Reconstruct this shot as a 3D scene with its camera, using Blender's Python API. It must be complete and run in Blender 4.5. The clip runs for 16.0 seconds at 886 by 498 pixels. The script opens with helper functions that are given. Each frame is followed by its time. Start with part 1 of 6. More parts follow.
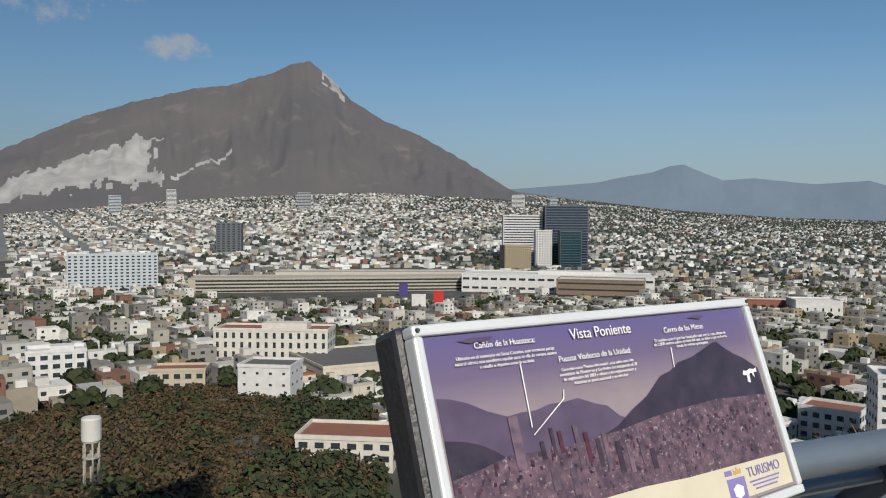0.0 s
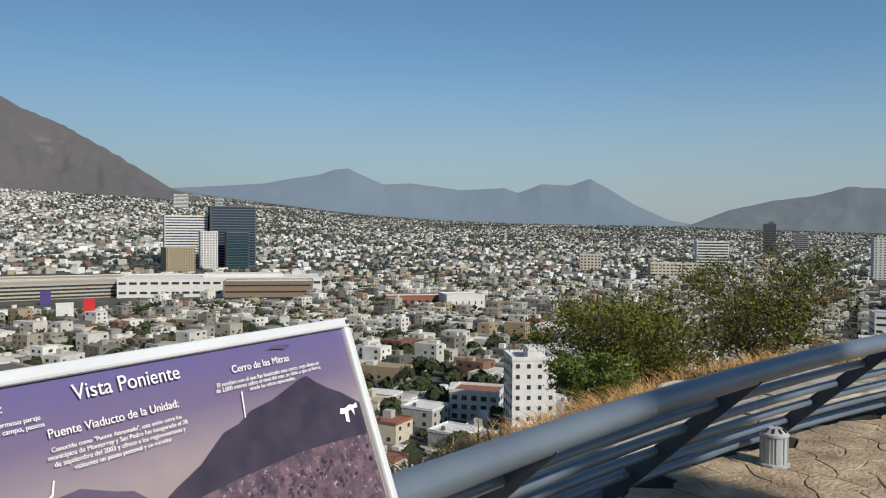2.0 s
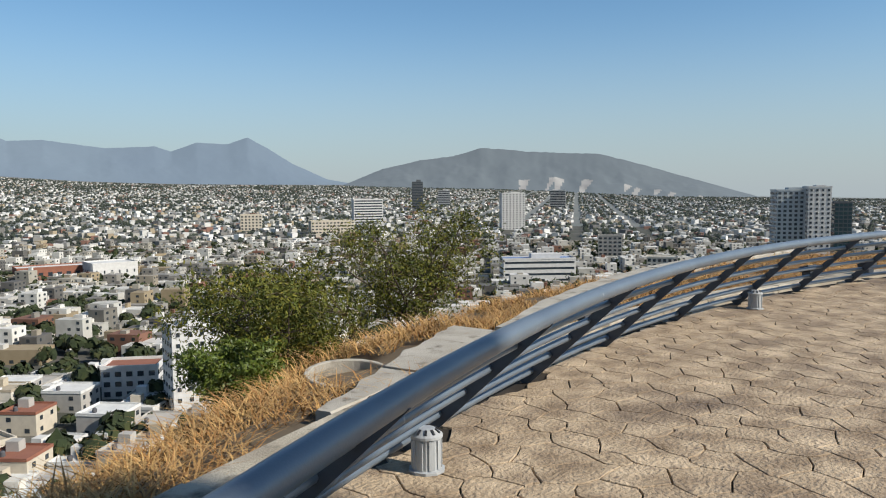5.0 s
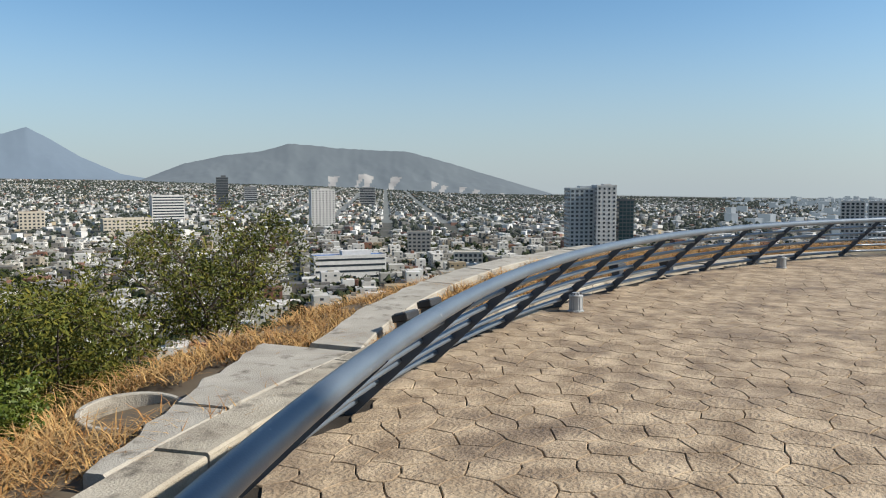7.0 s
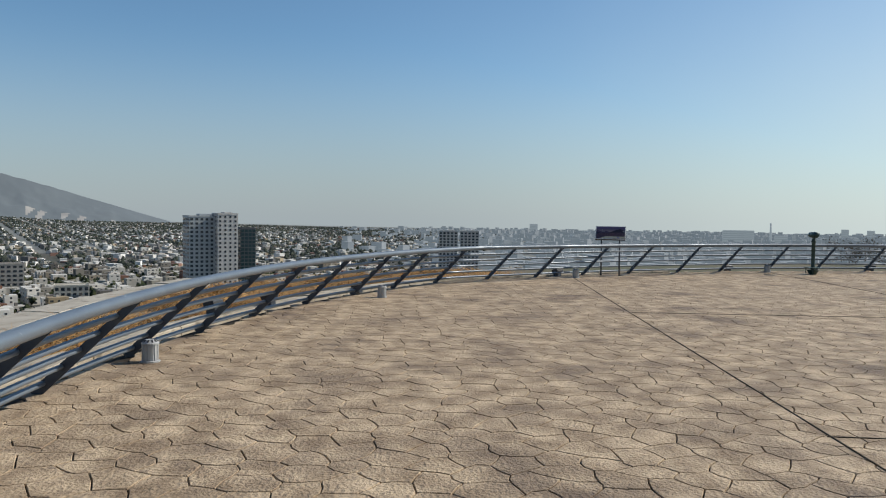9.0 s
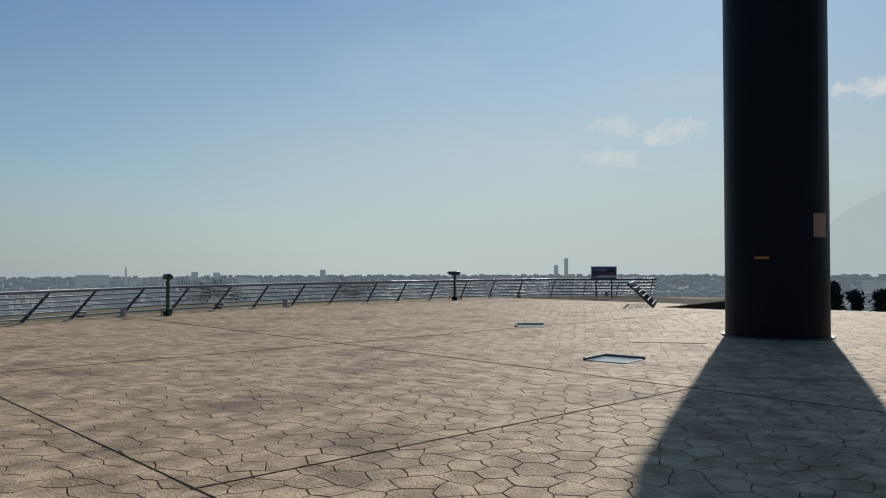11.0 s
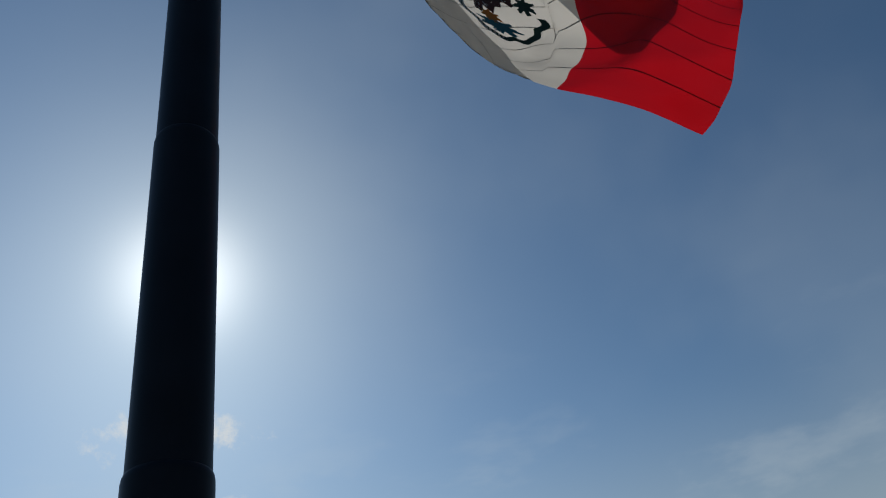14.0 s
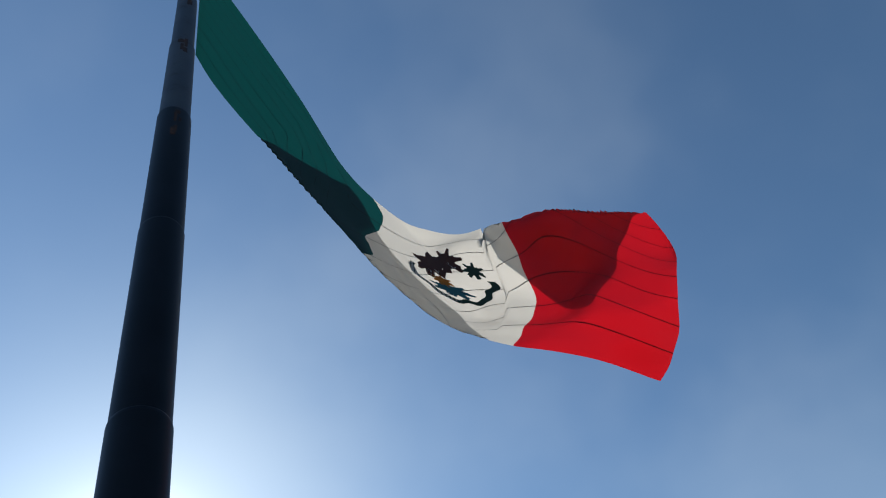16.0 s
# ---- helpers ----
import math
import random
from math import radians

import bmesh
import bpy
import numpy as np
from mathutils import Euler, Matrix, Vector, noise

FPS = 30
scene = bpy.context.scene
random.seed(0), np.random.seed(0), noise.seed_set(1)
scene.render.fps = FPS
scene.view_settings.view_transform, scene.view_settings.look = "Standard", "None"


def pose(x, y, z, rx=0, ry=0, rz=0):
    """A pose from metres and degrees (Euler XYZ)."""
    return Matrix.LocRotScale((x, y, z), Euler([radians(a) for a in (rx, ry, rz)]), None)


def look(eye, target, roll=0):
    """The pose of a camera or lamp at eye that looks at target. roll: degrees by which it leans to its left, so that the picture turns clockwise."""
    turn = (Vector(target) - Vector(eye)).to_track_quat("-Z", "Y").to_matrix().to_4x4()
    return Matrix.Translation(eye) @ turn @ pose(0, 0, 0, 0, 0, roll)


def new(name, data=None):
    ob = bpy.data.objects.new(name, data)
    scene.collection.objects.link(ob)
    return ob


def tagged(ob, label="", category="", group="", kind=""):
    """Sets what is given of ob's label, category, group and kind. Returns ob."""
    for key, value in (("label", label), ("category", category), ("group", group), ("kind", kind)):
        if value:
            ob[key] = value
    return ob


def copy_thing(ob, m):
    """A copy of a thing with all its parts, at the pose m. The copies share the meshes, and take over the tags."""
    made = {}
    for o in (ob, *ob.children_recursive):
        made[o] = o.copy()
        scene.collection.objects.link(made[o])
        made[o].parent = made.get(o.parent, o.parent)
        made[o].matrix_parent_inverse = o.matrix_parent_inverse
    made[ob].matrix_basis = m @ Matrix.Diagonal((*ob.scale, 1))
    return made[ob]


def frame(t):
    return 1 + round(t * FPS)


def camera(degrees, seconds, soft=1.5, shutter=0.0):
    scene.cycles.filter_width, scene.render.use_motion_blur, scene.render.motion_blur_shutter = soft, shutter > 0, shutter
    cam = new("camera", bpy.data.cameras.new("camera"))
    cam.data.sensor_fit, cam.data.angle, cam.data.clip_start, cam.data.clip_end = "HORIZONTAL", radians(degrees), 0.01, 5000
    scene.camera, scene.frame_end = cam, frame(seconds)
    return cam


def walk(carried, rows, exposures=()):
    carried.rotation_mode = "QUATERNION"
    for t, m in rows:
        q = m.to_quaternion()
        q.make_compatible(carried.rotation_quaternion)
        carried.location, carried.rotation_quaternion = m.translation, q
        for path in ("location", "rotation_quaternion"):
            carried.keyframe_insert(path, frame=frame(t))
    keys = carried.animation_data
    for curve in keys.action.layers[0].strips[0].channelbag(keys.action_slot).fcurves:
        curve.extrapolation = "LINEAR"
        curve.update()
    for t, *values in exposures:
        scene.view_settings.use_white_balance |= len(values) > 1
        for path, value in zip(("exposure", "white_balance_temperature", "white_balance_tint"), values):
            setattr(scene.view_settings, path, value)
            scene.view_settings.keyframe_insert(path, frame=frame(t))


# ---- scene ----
cam = camera(60.5, 16.0, soft=1.1)
PATH = [
    (0, pose(-3.603, -1.134, 1.515, 88.32, -0.36, -1.62)),
    (0.5, pose(-3.535, -1.128, 1.520, 88.40, -0.75, -8.04)),
    (1, pose(-3.469, -1.080, 1.518, 88.42, -0.70, -14.55)),
    (1.5, pose(-3.422, -1.006, 1.510, 88.50, -0.52, -20.79)),
    (2, pose(-3.359, -0.820, 1.522, 88.59, -0.46, -26.28)),
    (2.5, pose(-3.231, -0.699, 1.515, 88.35, -0.19, -31.20)),
    (3, pose(-3.055, -0.598, 1.528, 88.03, 0.12, -35.86)),
    (3.5, pose(-2.869, -0.404, 1.525, 87.44, 0.26, -40.29)),
    (4, pose(-2.689, -0.204, 1.554, 86.63, 0.25, -44.69)),
    (6.5, pose(-1.955, 0.276, 1.593, 85.16, 0.41, -61.18)),
    (7, pose(-1.736, 0.490, 1.610, 85.26, 0.06, -65.70)),
    (7.5, pose(-1.480, 0.535, 1.605, 85.57, -0.20, -70.53)),
    (8, pose(-1.210, 0.509, 1.622, 86.18, -0.45, -75.94)),
    (10.5, pose(0.116, -0.019, 1.570, 89.79, -0.25, -128.69)),
    (11, pose(0.097, -0.028, 1.567, 91.22, 0.03, -139.59)),
    (11.5, pose(0.028, 0.002, 1.571, 94.52, 0.42, -149.47)),
    (12, pose(0.007, -0.052, 1.613, 99.85, 1.35, -158.70)),
    (12.5, pose(-0.016, -0.049, 1.624, 106.25, 2.76, -166.69)),
    (13, pose(-0.073, -0.024, 1.620, 113.09, 4.61, -172.87)),
    (13.5, pose(-0.041, -0.009, 1.613, 120.03, 7.20, -177.28)),
    (14, pose(-0.039, 0.003, 1.606, 126.80, 9.19, -179.85)),
    (14.5, pose(-0.046, 0.015, 1.603, 133.33, 11.04, -180.64)),
    (15, pose(-0.060, 0.079, 1.609, 139.03, 12.47, -180.47)),
    (15.5, pose(-0.036, 0.010, 1.600, 143.81, 13.35, -179.96)),
    (16, pose(-0.035, 0.013, 1.598, 146.57, 14.01, -179.05)),
]
walk(cam, PATH, exposures=[(0.0, -0.26), (3.5, 0.04), (7.0, 0.27), (8.0, 0.24), (10.5, -0.48), (12.0, -0.5), (13.0, -0.78), (14.0, -0.48), (14.6, -0.22), (15.5, 0.3), (16.0, 0.45)])

# ---- daylight: hazy winter sun high in the south ----
SUN_AZ, SUN_EL = radians(163.0), radians(35.5)
SUN_DIR = Vector((math.sin(SUN_AZ) * math.cos(SUN_EL), math.cos(SUN_AZ) * math.cos(SUN_EL), math.sin(SUN_EL)))
sun_data = bpy.data.lights.new("sun", "SUN")
sun_data.energy, sun_data.angle, sun_data.color = 4.9, radians(0.6), (1.0, 0.93, 0.82)
sun = new("sun", sun_data)
sun.matrix_world = look(SUN_DIR * 50, (0, 0, 0))


def make_world():
    world = bpy.data.worlds.new("hazy_sky")
    scene.world = world
    world.use_nodes = True
    nt = world.node_tree
    nt.nodes.clear()
    N, K = nt.nodes.new, nt.links.new
    out, bg = N("ShaderNodeOutputWorld"), N("ShaderNodeBackground")
    sky = N("ShaderNodeTexSky")
    sky.sky_type, sky.sun_disc = "NISHITA", False
    sky.sun_elevation, sky.sun_rotation = SUN_EL, SUN_AZ
    sky.altitude, sky.air_density, sky.dust_density, sky.ozone_density = 750, 1.0, 0.7, 2.0
    tc = N("ShaderNodeTexCoord")
    sep = N("ShaderNodeSeparateXYZ")
    K(tc.outputs["Generated"], sep.inputs[0])

    def math_node(op, a, b=None):
        m = N("ShaderNodeMath")
        m.operation = op
        for i, v in enumerate((a, b)):
            if v is None:
                continue
            if isinstance(v, (int, float)):
                m.inputs[i].default_value = v
            else:
                K(v, m.inputs[i])
        return m.outputs[0]

    def ramp(v, lo, hi, a=0.0, b=1.0):
        m = N("ShaderNodeMapRange")
        m.interpolation_type = "SMOOTHSTEP"
        K(v, m.inputs[0])
        for i, q in enumerate((lo, hi, a, b)):
            m.inputs[i + 1].default_value = q
        return m.outputs[0]

    def mix(fac, a, b):
        m = N("ShaderNodeMix")
        m.data_type = "RGBA"
        if isinstance(fac, float):
            m.inputs[0].default_value = fac
        else:
            K(fac, m.inputs[0])
        for i, v in ((6, a), (7, b)):
            if isinstance(v, tuple):
                m.inputs[i].default_value = v
            else:
                K(v, m.inputs[i])
        return m.outputs[2]

    z = sep.outputs[2]
    # dusty haze layer low over the plain
    southward = ramp(sep.outputs[1], 0.1, -0.9)
    haze = math_node("MAXIMUM", ramp(z, -0.02, 0.24, 0.88, 0.0), math_node("MULTIPLY", ramp(z, -0.02, 0.42, 1.0, 0.0), southward))
    dusty = mix(southward, HAZE_SKY, HAZE_SOUTH)
    cool = N("ShaderNodeMix")
    cool.data_type, cool.blend_type = "RGBA", "MULTIPLY"
    cool.inputs[0].default_value = 1.0
    K(sky.outputs[0], cool.inputs[6])
    cool.inputs[7].default_value = (0.76, 0.96, 1.02, 1)
    col = mix(haze, cool.outputs[2], dusty)
    # the dust is thinner towards the west
    west = N("ShaderNodeMix")
    west.data_type, west.blend_type = "RGBA", "MULTIPLY"
    west.inputs[0].default_value = 1.0
    K(col, west.inputs[6])
    K(ramp(sep.outputs[0], -0.75, 0.75, 0.74, 1.12), west.inputs[7])
    col = west.outputs[2]
    # faint broken veil in the south
    wrap = N("ShaderNodeMapping")
    wrap.inputs["Scale"].default_value = (3.2, 3.2, 9.0)
    K(tc.outputs["Generated"], wrap.inputs[0])
    n1 = N("ShaderNodeTexNoise")
    n1.inputs["Scale"].default_value, n1.inputs["Detail"].default_value, n1.inputs["Roughness"].default_value = 1.7, 7.0, 0.55
    K(wrap.outputs[0], n1.inputs["Vector"])
    south = ramp(sep.outputs[1], -0.45, -0.9)
    band = math_node("MULTIPLY", ramp(z, 0.02, 0.09), ramp(z, 0.55, 0.14))
    cumulus = math_node("MULTIPLY", ramp(n1.outputs[0], 0.50, 0.70), math_node("MULTIPLY", south, band))
    col = mix(math_node("MULTIPLY", cumulus, 0.22), col, CLOUD_COL)
    # single small cumulus puffs: bearing, height, half width and half height in degrees, strength
    n2 = N("ShaderNodeTexNoise")
    n2.inputs["Scale"].default_value, n2.inputs["Detail"].default_value, n2.inputs["Roughness"].default_value = 24.0, 8.0, 0.66
    K(tc.outputs["Generated"], n2.inputs["Vector"])
    wisp = math_node("MULTIPLY", math_node("SUBTRACT", n2.outputs[0], 0.5), 7.0)
    for az, el, w, h, amount in ((169.2, 11.7, 2.0, 0.75, 0.75), (176.6, 10.4, 2.2, 0.8, 0.75), (181.8, 9.8, 2.8, 0.75, 0.9), (158.8, 24.6, 2.4, 1.7, 0.6), (166.6, 24.6, 2.8, 1.2, 0.6), (167.2, 19.8, 2.0, 0.8, 0.45),
                                 (-27.5, 14.0, 3.6, 1.1, 0.55), (-21.5, 15.3, 2.4, 0.8, 0.5), (-17.5, 12.4, 2.8, 0.8, 0.5), (156.6, 9.6, 2.8, 1.2, 0.6), (151.3, 7.9, 3.2, 0.8, 0.45), (153.0, 10.0, 2.6, 0.9, 0.4), (175.3, 7.2, 3.4, 0.9, 0.45)):
        a, e = radians(az), radians(el)
        c = Vector((math.sin(a) * math.cos(e), math.cos(a) * math.cos(e), math.sin(e)))
        side, up = Vector((math.cos(a), -math.sin(a), 0)), Vector((-math.sin(a) * math.sin(e), -math.cos(a) * math.sin(e), math.cos(e)))
        terms = []
        for axis, half in ((side, w), (up, h)):
            d = N("ShaderNodeVectorMath")
            d.operation = "DOT_PRODUCT"
            K(tc.outputs["Generated"], d.inputs[0])
            d.inputs[1].default_value = axis / math.sin(radians(half))
            q = math_node("SUBTRACT", d.outputs["Value"], c.dot(axis) / math.sin(radians(half)))
            terms.append(math_node("MULTIPLY", q, q))
        facing = N("ShaderNodeVectorMath")
        facing.operation = "DOT_PRODUCT"
        K(tc.outputs["Generated"], facing.inputs[0])
        facing.inputs[1].default_value = c
        near = math_node("GREATER_THAN", facing.outputs["Value"], 0.9)
        dist = math_node("SUBTRACT", math_node("ADD", terms[0], terms[1]), wisp)
        spot = math_node("MULTIPLY", near, ramp(dist, 1.0, -0.7, 0.0, min(1.0, 1.3 * amount)))
        col = mix(spot, col, (9.2, 9.4, 9.3, 1) if abs(az) > 90 else (4.6, 4.7, 4.8, 1))
    soft = N("ShaderNodeTexNoise")
    soft.inputs["Scale"].default_value, soft.inputs["Detail"].default_value = 2.2, 4.0
    K(tc.outputs["Generated"], soft.inputs["Vector"])
    veil = math_node("MULTIPLY", ramp(soft.outputs[0], 0.42, 0.75), math_node("MULTIPLY", ramp(sep.outputs[1], 0.2, -0.8), 0.10))
    col = mix(veil, col, CLOUD_COL)
    # bright dust glow round the sun
    dot = N("ShaderNodeVectorMath")
    dot.operation = "DOT_PRODUCT"
    K(tc.outputs["Generated"], dot.inputs[0])
    dot.inputs[1].default_value = SUN_DIR
    glow = math_node("ADD", math_node("MULTIPLY", math_node("POWER", math_node("MAXIMUM", dot.outputs["Value"], 0.0), 480.0), 10.0),
                     math_node("MULTIPLY", math_node("POWER", math_node("MAXIMUM", dot.outputs["Value"], 0.0), 60.0), 0.9))
    add = N("ShaderNodeMix")
    add.data_type, add.blend_type = "RGBA", "ADD"
    add.inputs[0].default_value = 1.0
    K(col, add.inputs[6])
    g2 = N("ShaderNodeMix")
    g2.data_type, g2.blend_type = "RGBA", "MULTIPLY"
    g2.inputs[0].default_value = 1.0
    g2.inputs[6].default_value = (1.0, 0.97, 0.88, 1)
    K(glow, g2.inputs[7])
    K(g2.outputs[2], add.inputs[7])
    K(add.outputs[2], bg.inputs[0])
    bg.inputs[1].default_value = SKY_STRENGTH
    K(bg.outputs[0], out.inputs[0])


SKY_STRENGTH = 0.10
HAZE_SKY = (3.3, 3.75, 4.1, 1)
HAZE_SOUTH = (6.1, 6.9, 6.9, 1)
CLOUD_COL = (7.6, 8.4, 8.6, 1)
make_world()


# ---- materials ----
def mat(name, c1, c2=None, scale=6.0, fine=60.0, rough=0.8, metal=0.0, bump=0.15, spread=None, spread_by="object", glow=None, stains=None, worn=None, gloss=0.5):
    """Two colours blotched at two scales, fine grain in the relief; spread: colour ramp picked per object or per
    island; glow: emission, used as haze colour on far things.
    """
    m = bpy.data.materials.new(name)
    m.use_nodes = True
    nt = m.node_tree
    N, K = nt.nodes.new, nt.links.new
    b = nt.nodes["Principled BSDF"]
    c2 = c2 or tuple(v * 0.8 for v in c1)
    tc = N("ShaderNodeTexCoord")
    geo = N("ShaderNodeNewGeometry")
    src = geo.outputs["Position"] if spread_by == "island" or scale < 0 else tc.outputs["Object"]
    scale = abs(scale)
    n1, n2 = N("ShaderNodeTexNoise"), N("ShaderNodeTexNoise")
    for n, s, d in ((n1, scale, 6.0), (n2, fine, 4.0)):
        n.inputs["Scale"].default_value, n.inputs["Detail"].default_value = s, d
        K(src, n.inputs["Vector"])
    r = N("ShaderNodeValToRGB")
    r.color_ramp.elements[0].position, r.color_ramp.elements[1].position = 0.32, 0.68
    r.color_ramp.elements[0].color, r.color_ramp.elements[1].color = (*c1, 1), (*c2, 1)
    K(n1.outputs[0], r.inputs[0])
    col = r.outputs[0]
    if spread:
        info = N("ShaderNodeObjectInfo") if spread_by == "object" else geo
        rnd = info.outputs["Random"] if spread_by == "object" else geo.outputs["Random Per Island"]
        sr = N("ShaderNodeValToRGB")
        sr.color_ramp.interpolation = "CONSTANT"
        els = sr.color_ramp.elements
        while len(els) < len(spread):
            els.new(0.5)
        for i, c in enumerate(spread):
            els[i].position, els[i].color = i / len(spread), (*c, 1)
        K(rnd, sr.inputs[0])
        mx = N("ShaderNodeMix")
        mx.data_type, mx.blend_type = "RGBA", "MULTIPLY"
        mx.inputs[0].default_value = 1.0
        K(sr.outputs[0], mx.inputs[6])
        K(col, mx.inputs[7])
        col = mx.outputs[2]
    for stain in (stains, worn):
        if not stain:
            continue
        n3, r3 = N("ShaderNodeTexNoise"), N("ShaderNodeValToRGB")
        n3.inputs["Scale"].default_value, n3.inputs["Detail"].default_value, n3.inputs["Roughness"].default_value = stain[1], 8.0, 0.65
        K(src, n3.inputs["Vector"])
        r3.color_ramp.elements[0].position, r3.color_ramp.elements[1].position = stain[2], stain[3]
        K(n3.outputs[0], r3.inputs[0])
        mx = N("ShaderNodeMix")
        mx.data_type = "RGBA"
        K(r3.outputs[0], mx.inputs[0])
        K(col, mx.inputs[6])
        mx.inputs[7].default_value = (*stain[0], 1)
        col = mx.outputs[2]
    K(col, b.inputs["Base Color"])
    b.inputs["Roughness"].default_value, b.inputs["Metallic"].default_value = rough, metal
    b.inputs["Specular IOR Level"].default_value = gloss
    if bump:
        bp = N("ShaderNodeBump")
        bp.inputs["Strength"].default_value, bp.inputs["Distance"].default_value = bump, 0.02
        K(n2.outputs[0], bp.inputs["Height"])
        K(bp.outputs[0], b.inputs["Normal"])
    if glow:
        b.inputs["Emission Color"].default_value, b.inputs["Emission Strength"].default_value = (*glow[0], 1), glow[1]
    return m


def glass_mat(name, tint, rough=0.08):
    m = bpy.data.materials.new(name)
    m.use_nodes = True
    b = m.node_tree.nodes["Principled BSDF"]
    b.inputs["Base Color"].default_value, b.inputs["Roughness"].default_value = (*tint, 1), rough
    b.inputs["Specular IOR Level"].default_value = 0.8
    return m


CONCRETE = mat("stamped_concrete", (0.25, 0.182, 0.118), (0.57, 0.445, 0.305), -3.2, 34, 0.58, bump=1.0, gloss=0.14,
               stains=((0.17, 0.125, 0.09), 0.75, 0.50, 0.68), worn=((0.20, 0.15, 0.11), 11.0, 0.55, 0.72))
JOINT = mat("dark_joint", (0.03, 0.025, 0.02), (0.06, 0.05, 0.04), -3, 60, 0.9, gloss=0.1, stains=((0.17, 0.13, 0.09), 1.6, 0.60, 0.75))
PALE_CONCRETE = mat("weathered_concrete", (0.46, 0.43, 0.37), (0.34, 0.31, 0.26), 2.2, 70, 0.85, bump=0.4, stains=((0.14, 0.12, 0.09), 3.5, 0.55, 0.7))
RAIL_PAINT = mat("grey_blue_paint", (0.15, 0.185, 0.225), (0.12, 0.15, 0.19), 3, 120, 0.36, metal=0.22, bump=0.05, stains=((0.32, 0.35, 0.38), 9, 0.66, 0.72))
POST_PAINT = mat("dark_grey_paint", (0.07, 0.085, 0.105), (0.05, 0.06, 0.08), 4, 100, 0.45, metal=0.2, bump=0.08)
LAMP_GREY = mat("pale_grey_enamel", (0.44, 0.46, 0.47), (0.36, 0.37, 0.38), 9, 120, 0.45, metal=0.1, bump=0.08)
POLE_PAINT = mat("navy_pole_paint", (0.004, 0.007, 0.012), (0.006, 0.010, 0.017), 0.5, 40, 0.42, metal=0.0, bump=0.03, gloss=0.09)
# paler copy of the navy: light on the upper pole put into the colour, dark blotches
POLE_LIT = mat("sky_lit_pole_paint", (0.035, 0.05, 0.07), (0.022, 0.033, 0.05), 0.35, 40, 0.5, metal=0.0, bump=0.03, gloss=0.3, stains=((0.012, 0.014, 0.018), 0.9, 0.55, 0.7))
RUST = mat("rust_streak", (0.035, 0.014, 0.010), (0.016, 0.009, 0.008), 4, 50, 0.9)
BLACK = mat("black_frame", (0.02, 0.021, 0.024), (0.03, 0.03, 0.034), 5, 80, 0.45)
ALU = mat("white_aluminium", (0.72, 0.74, 0.75), (0.64, 0.66, 0.68), 5, 120, 0.35, metal=0.15, bump=0.04)
GROUND = mat("dry_scrub_earth", (0.17, 0.13, 0.085), (0.11, 0.09, 0.06), -0.02, 2.0, 0.95, bump=0.5, stains=((0.07, 0.075, 0.035), 0.05, 0.5, 0.62))
STREETS = mat("dusty_streets", (0.085, 0.08, 0.07), (0.05, 0.055, 0.04), -0.05, 1.0, 0.95, bump=0, stains=((0.16, 0.145, 0.12), 0.03, 0.55, 0.7))
# blue-grey emission stands in for the haze over the far plain
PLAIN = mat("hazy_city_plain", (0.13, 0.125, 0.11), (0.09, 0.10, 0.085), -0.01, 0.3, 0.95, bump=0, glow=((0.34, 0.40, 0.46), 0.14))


# ---- mesh helpers ----
def obj(name, mesh, material, parent=None, label=""):
    ob = new(name, mesh)
    for m in material if isinstance(material, (list, tuple)) else [material]:
        if m and m.name not in mesh.materials:
            mesh.materials.append(m)
    if parent:
        ob.parent = parent
    if label:
        ob["label"] = label
    return ob


def part(name, bm, material, parent, label="", smooth=False):
    me = bpy.data.meshes.new(name)
    bm.to_mesh(me)
    bm.free()
    if smooth:
        me.polygons.foreach_set("use_smooth", [True] * len(me.polygons))
    return obj(name, me, material, parent, label)


def raw(name, verts, faces, material, parent=None, label="", smooth=False, index=None):
    me = bpy.data.meshes.new(name)
    me.from_pydata([tuple(v) for v in np.asarray(verts, float).tolist()], [], faces if isinstance(faces, list) else np.asarray(faces).tolist())
    ob = obj(name, me, material, parent, label)
    if index is not None:
        me.polygons.foreach_set("material_index", np.asarray(index, np.int32))
    if smooth:
        me.polygons.foreach_set("use_smooth", [True] * len(me.polygons))
    me.update()
    return ob


def thing(name, m, label, category, group="", kind=""):
    ob = new(name)
    ob.empty_display_size = 0.1
    ob.matrix_basis = m
    return tagged(ob, label, category, group, kind)


def box(bm, size, m=None, bevel=0.0):
    r = bmesh.ops.create_cube(bm, size=1.0)["verts"]
    bmesh.ops.scale(bm, vec=size, verts=r)
    if bevel:
        es = list({e for v in r for e in v.link_edges})
        r = list({v for f in bmesh.ops.bevel(bm, geom=es, offset=bevel, segments=2, profile=0.5, affect="EDGES")["faces"] for v in f.verts} | {v for v in r if v.is_valid})
    if m is not None:
        bmesh.ops.transform(bm, matrix=m, verts=[v for v in r if v.is_valid])
    return r


def boxed(size, m=None, bevel=0.0):
    bm = bmesh.new()
    box(bm, size, m, bevel)
    return bm


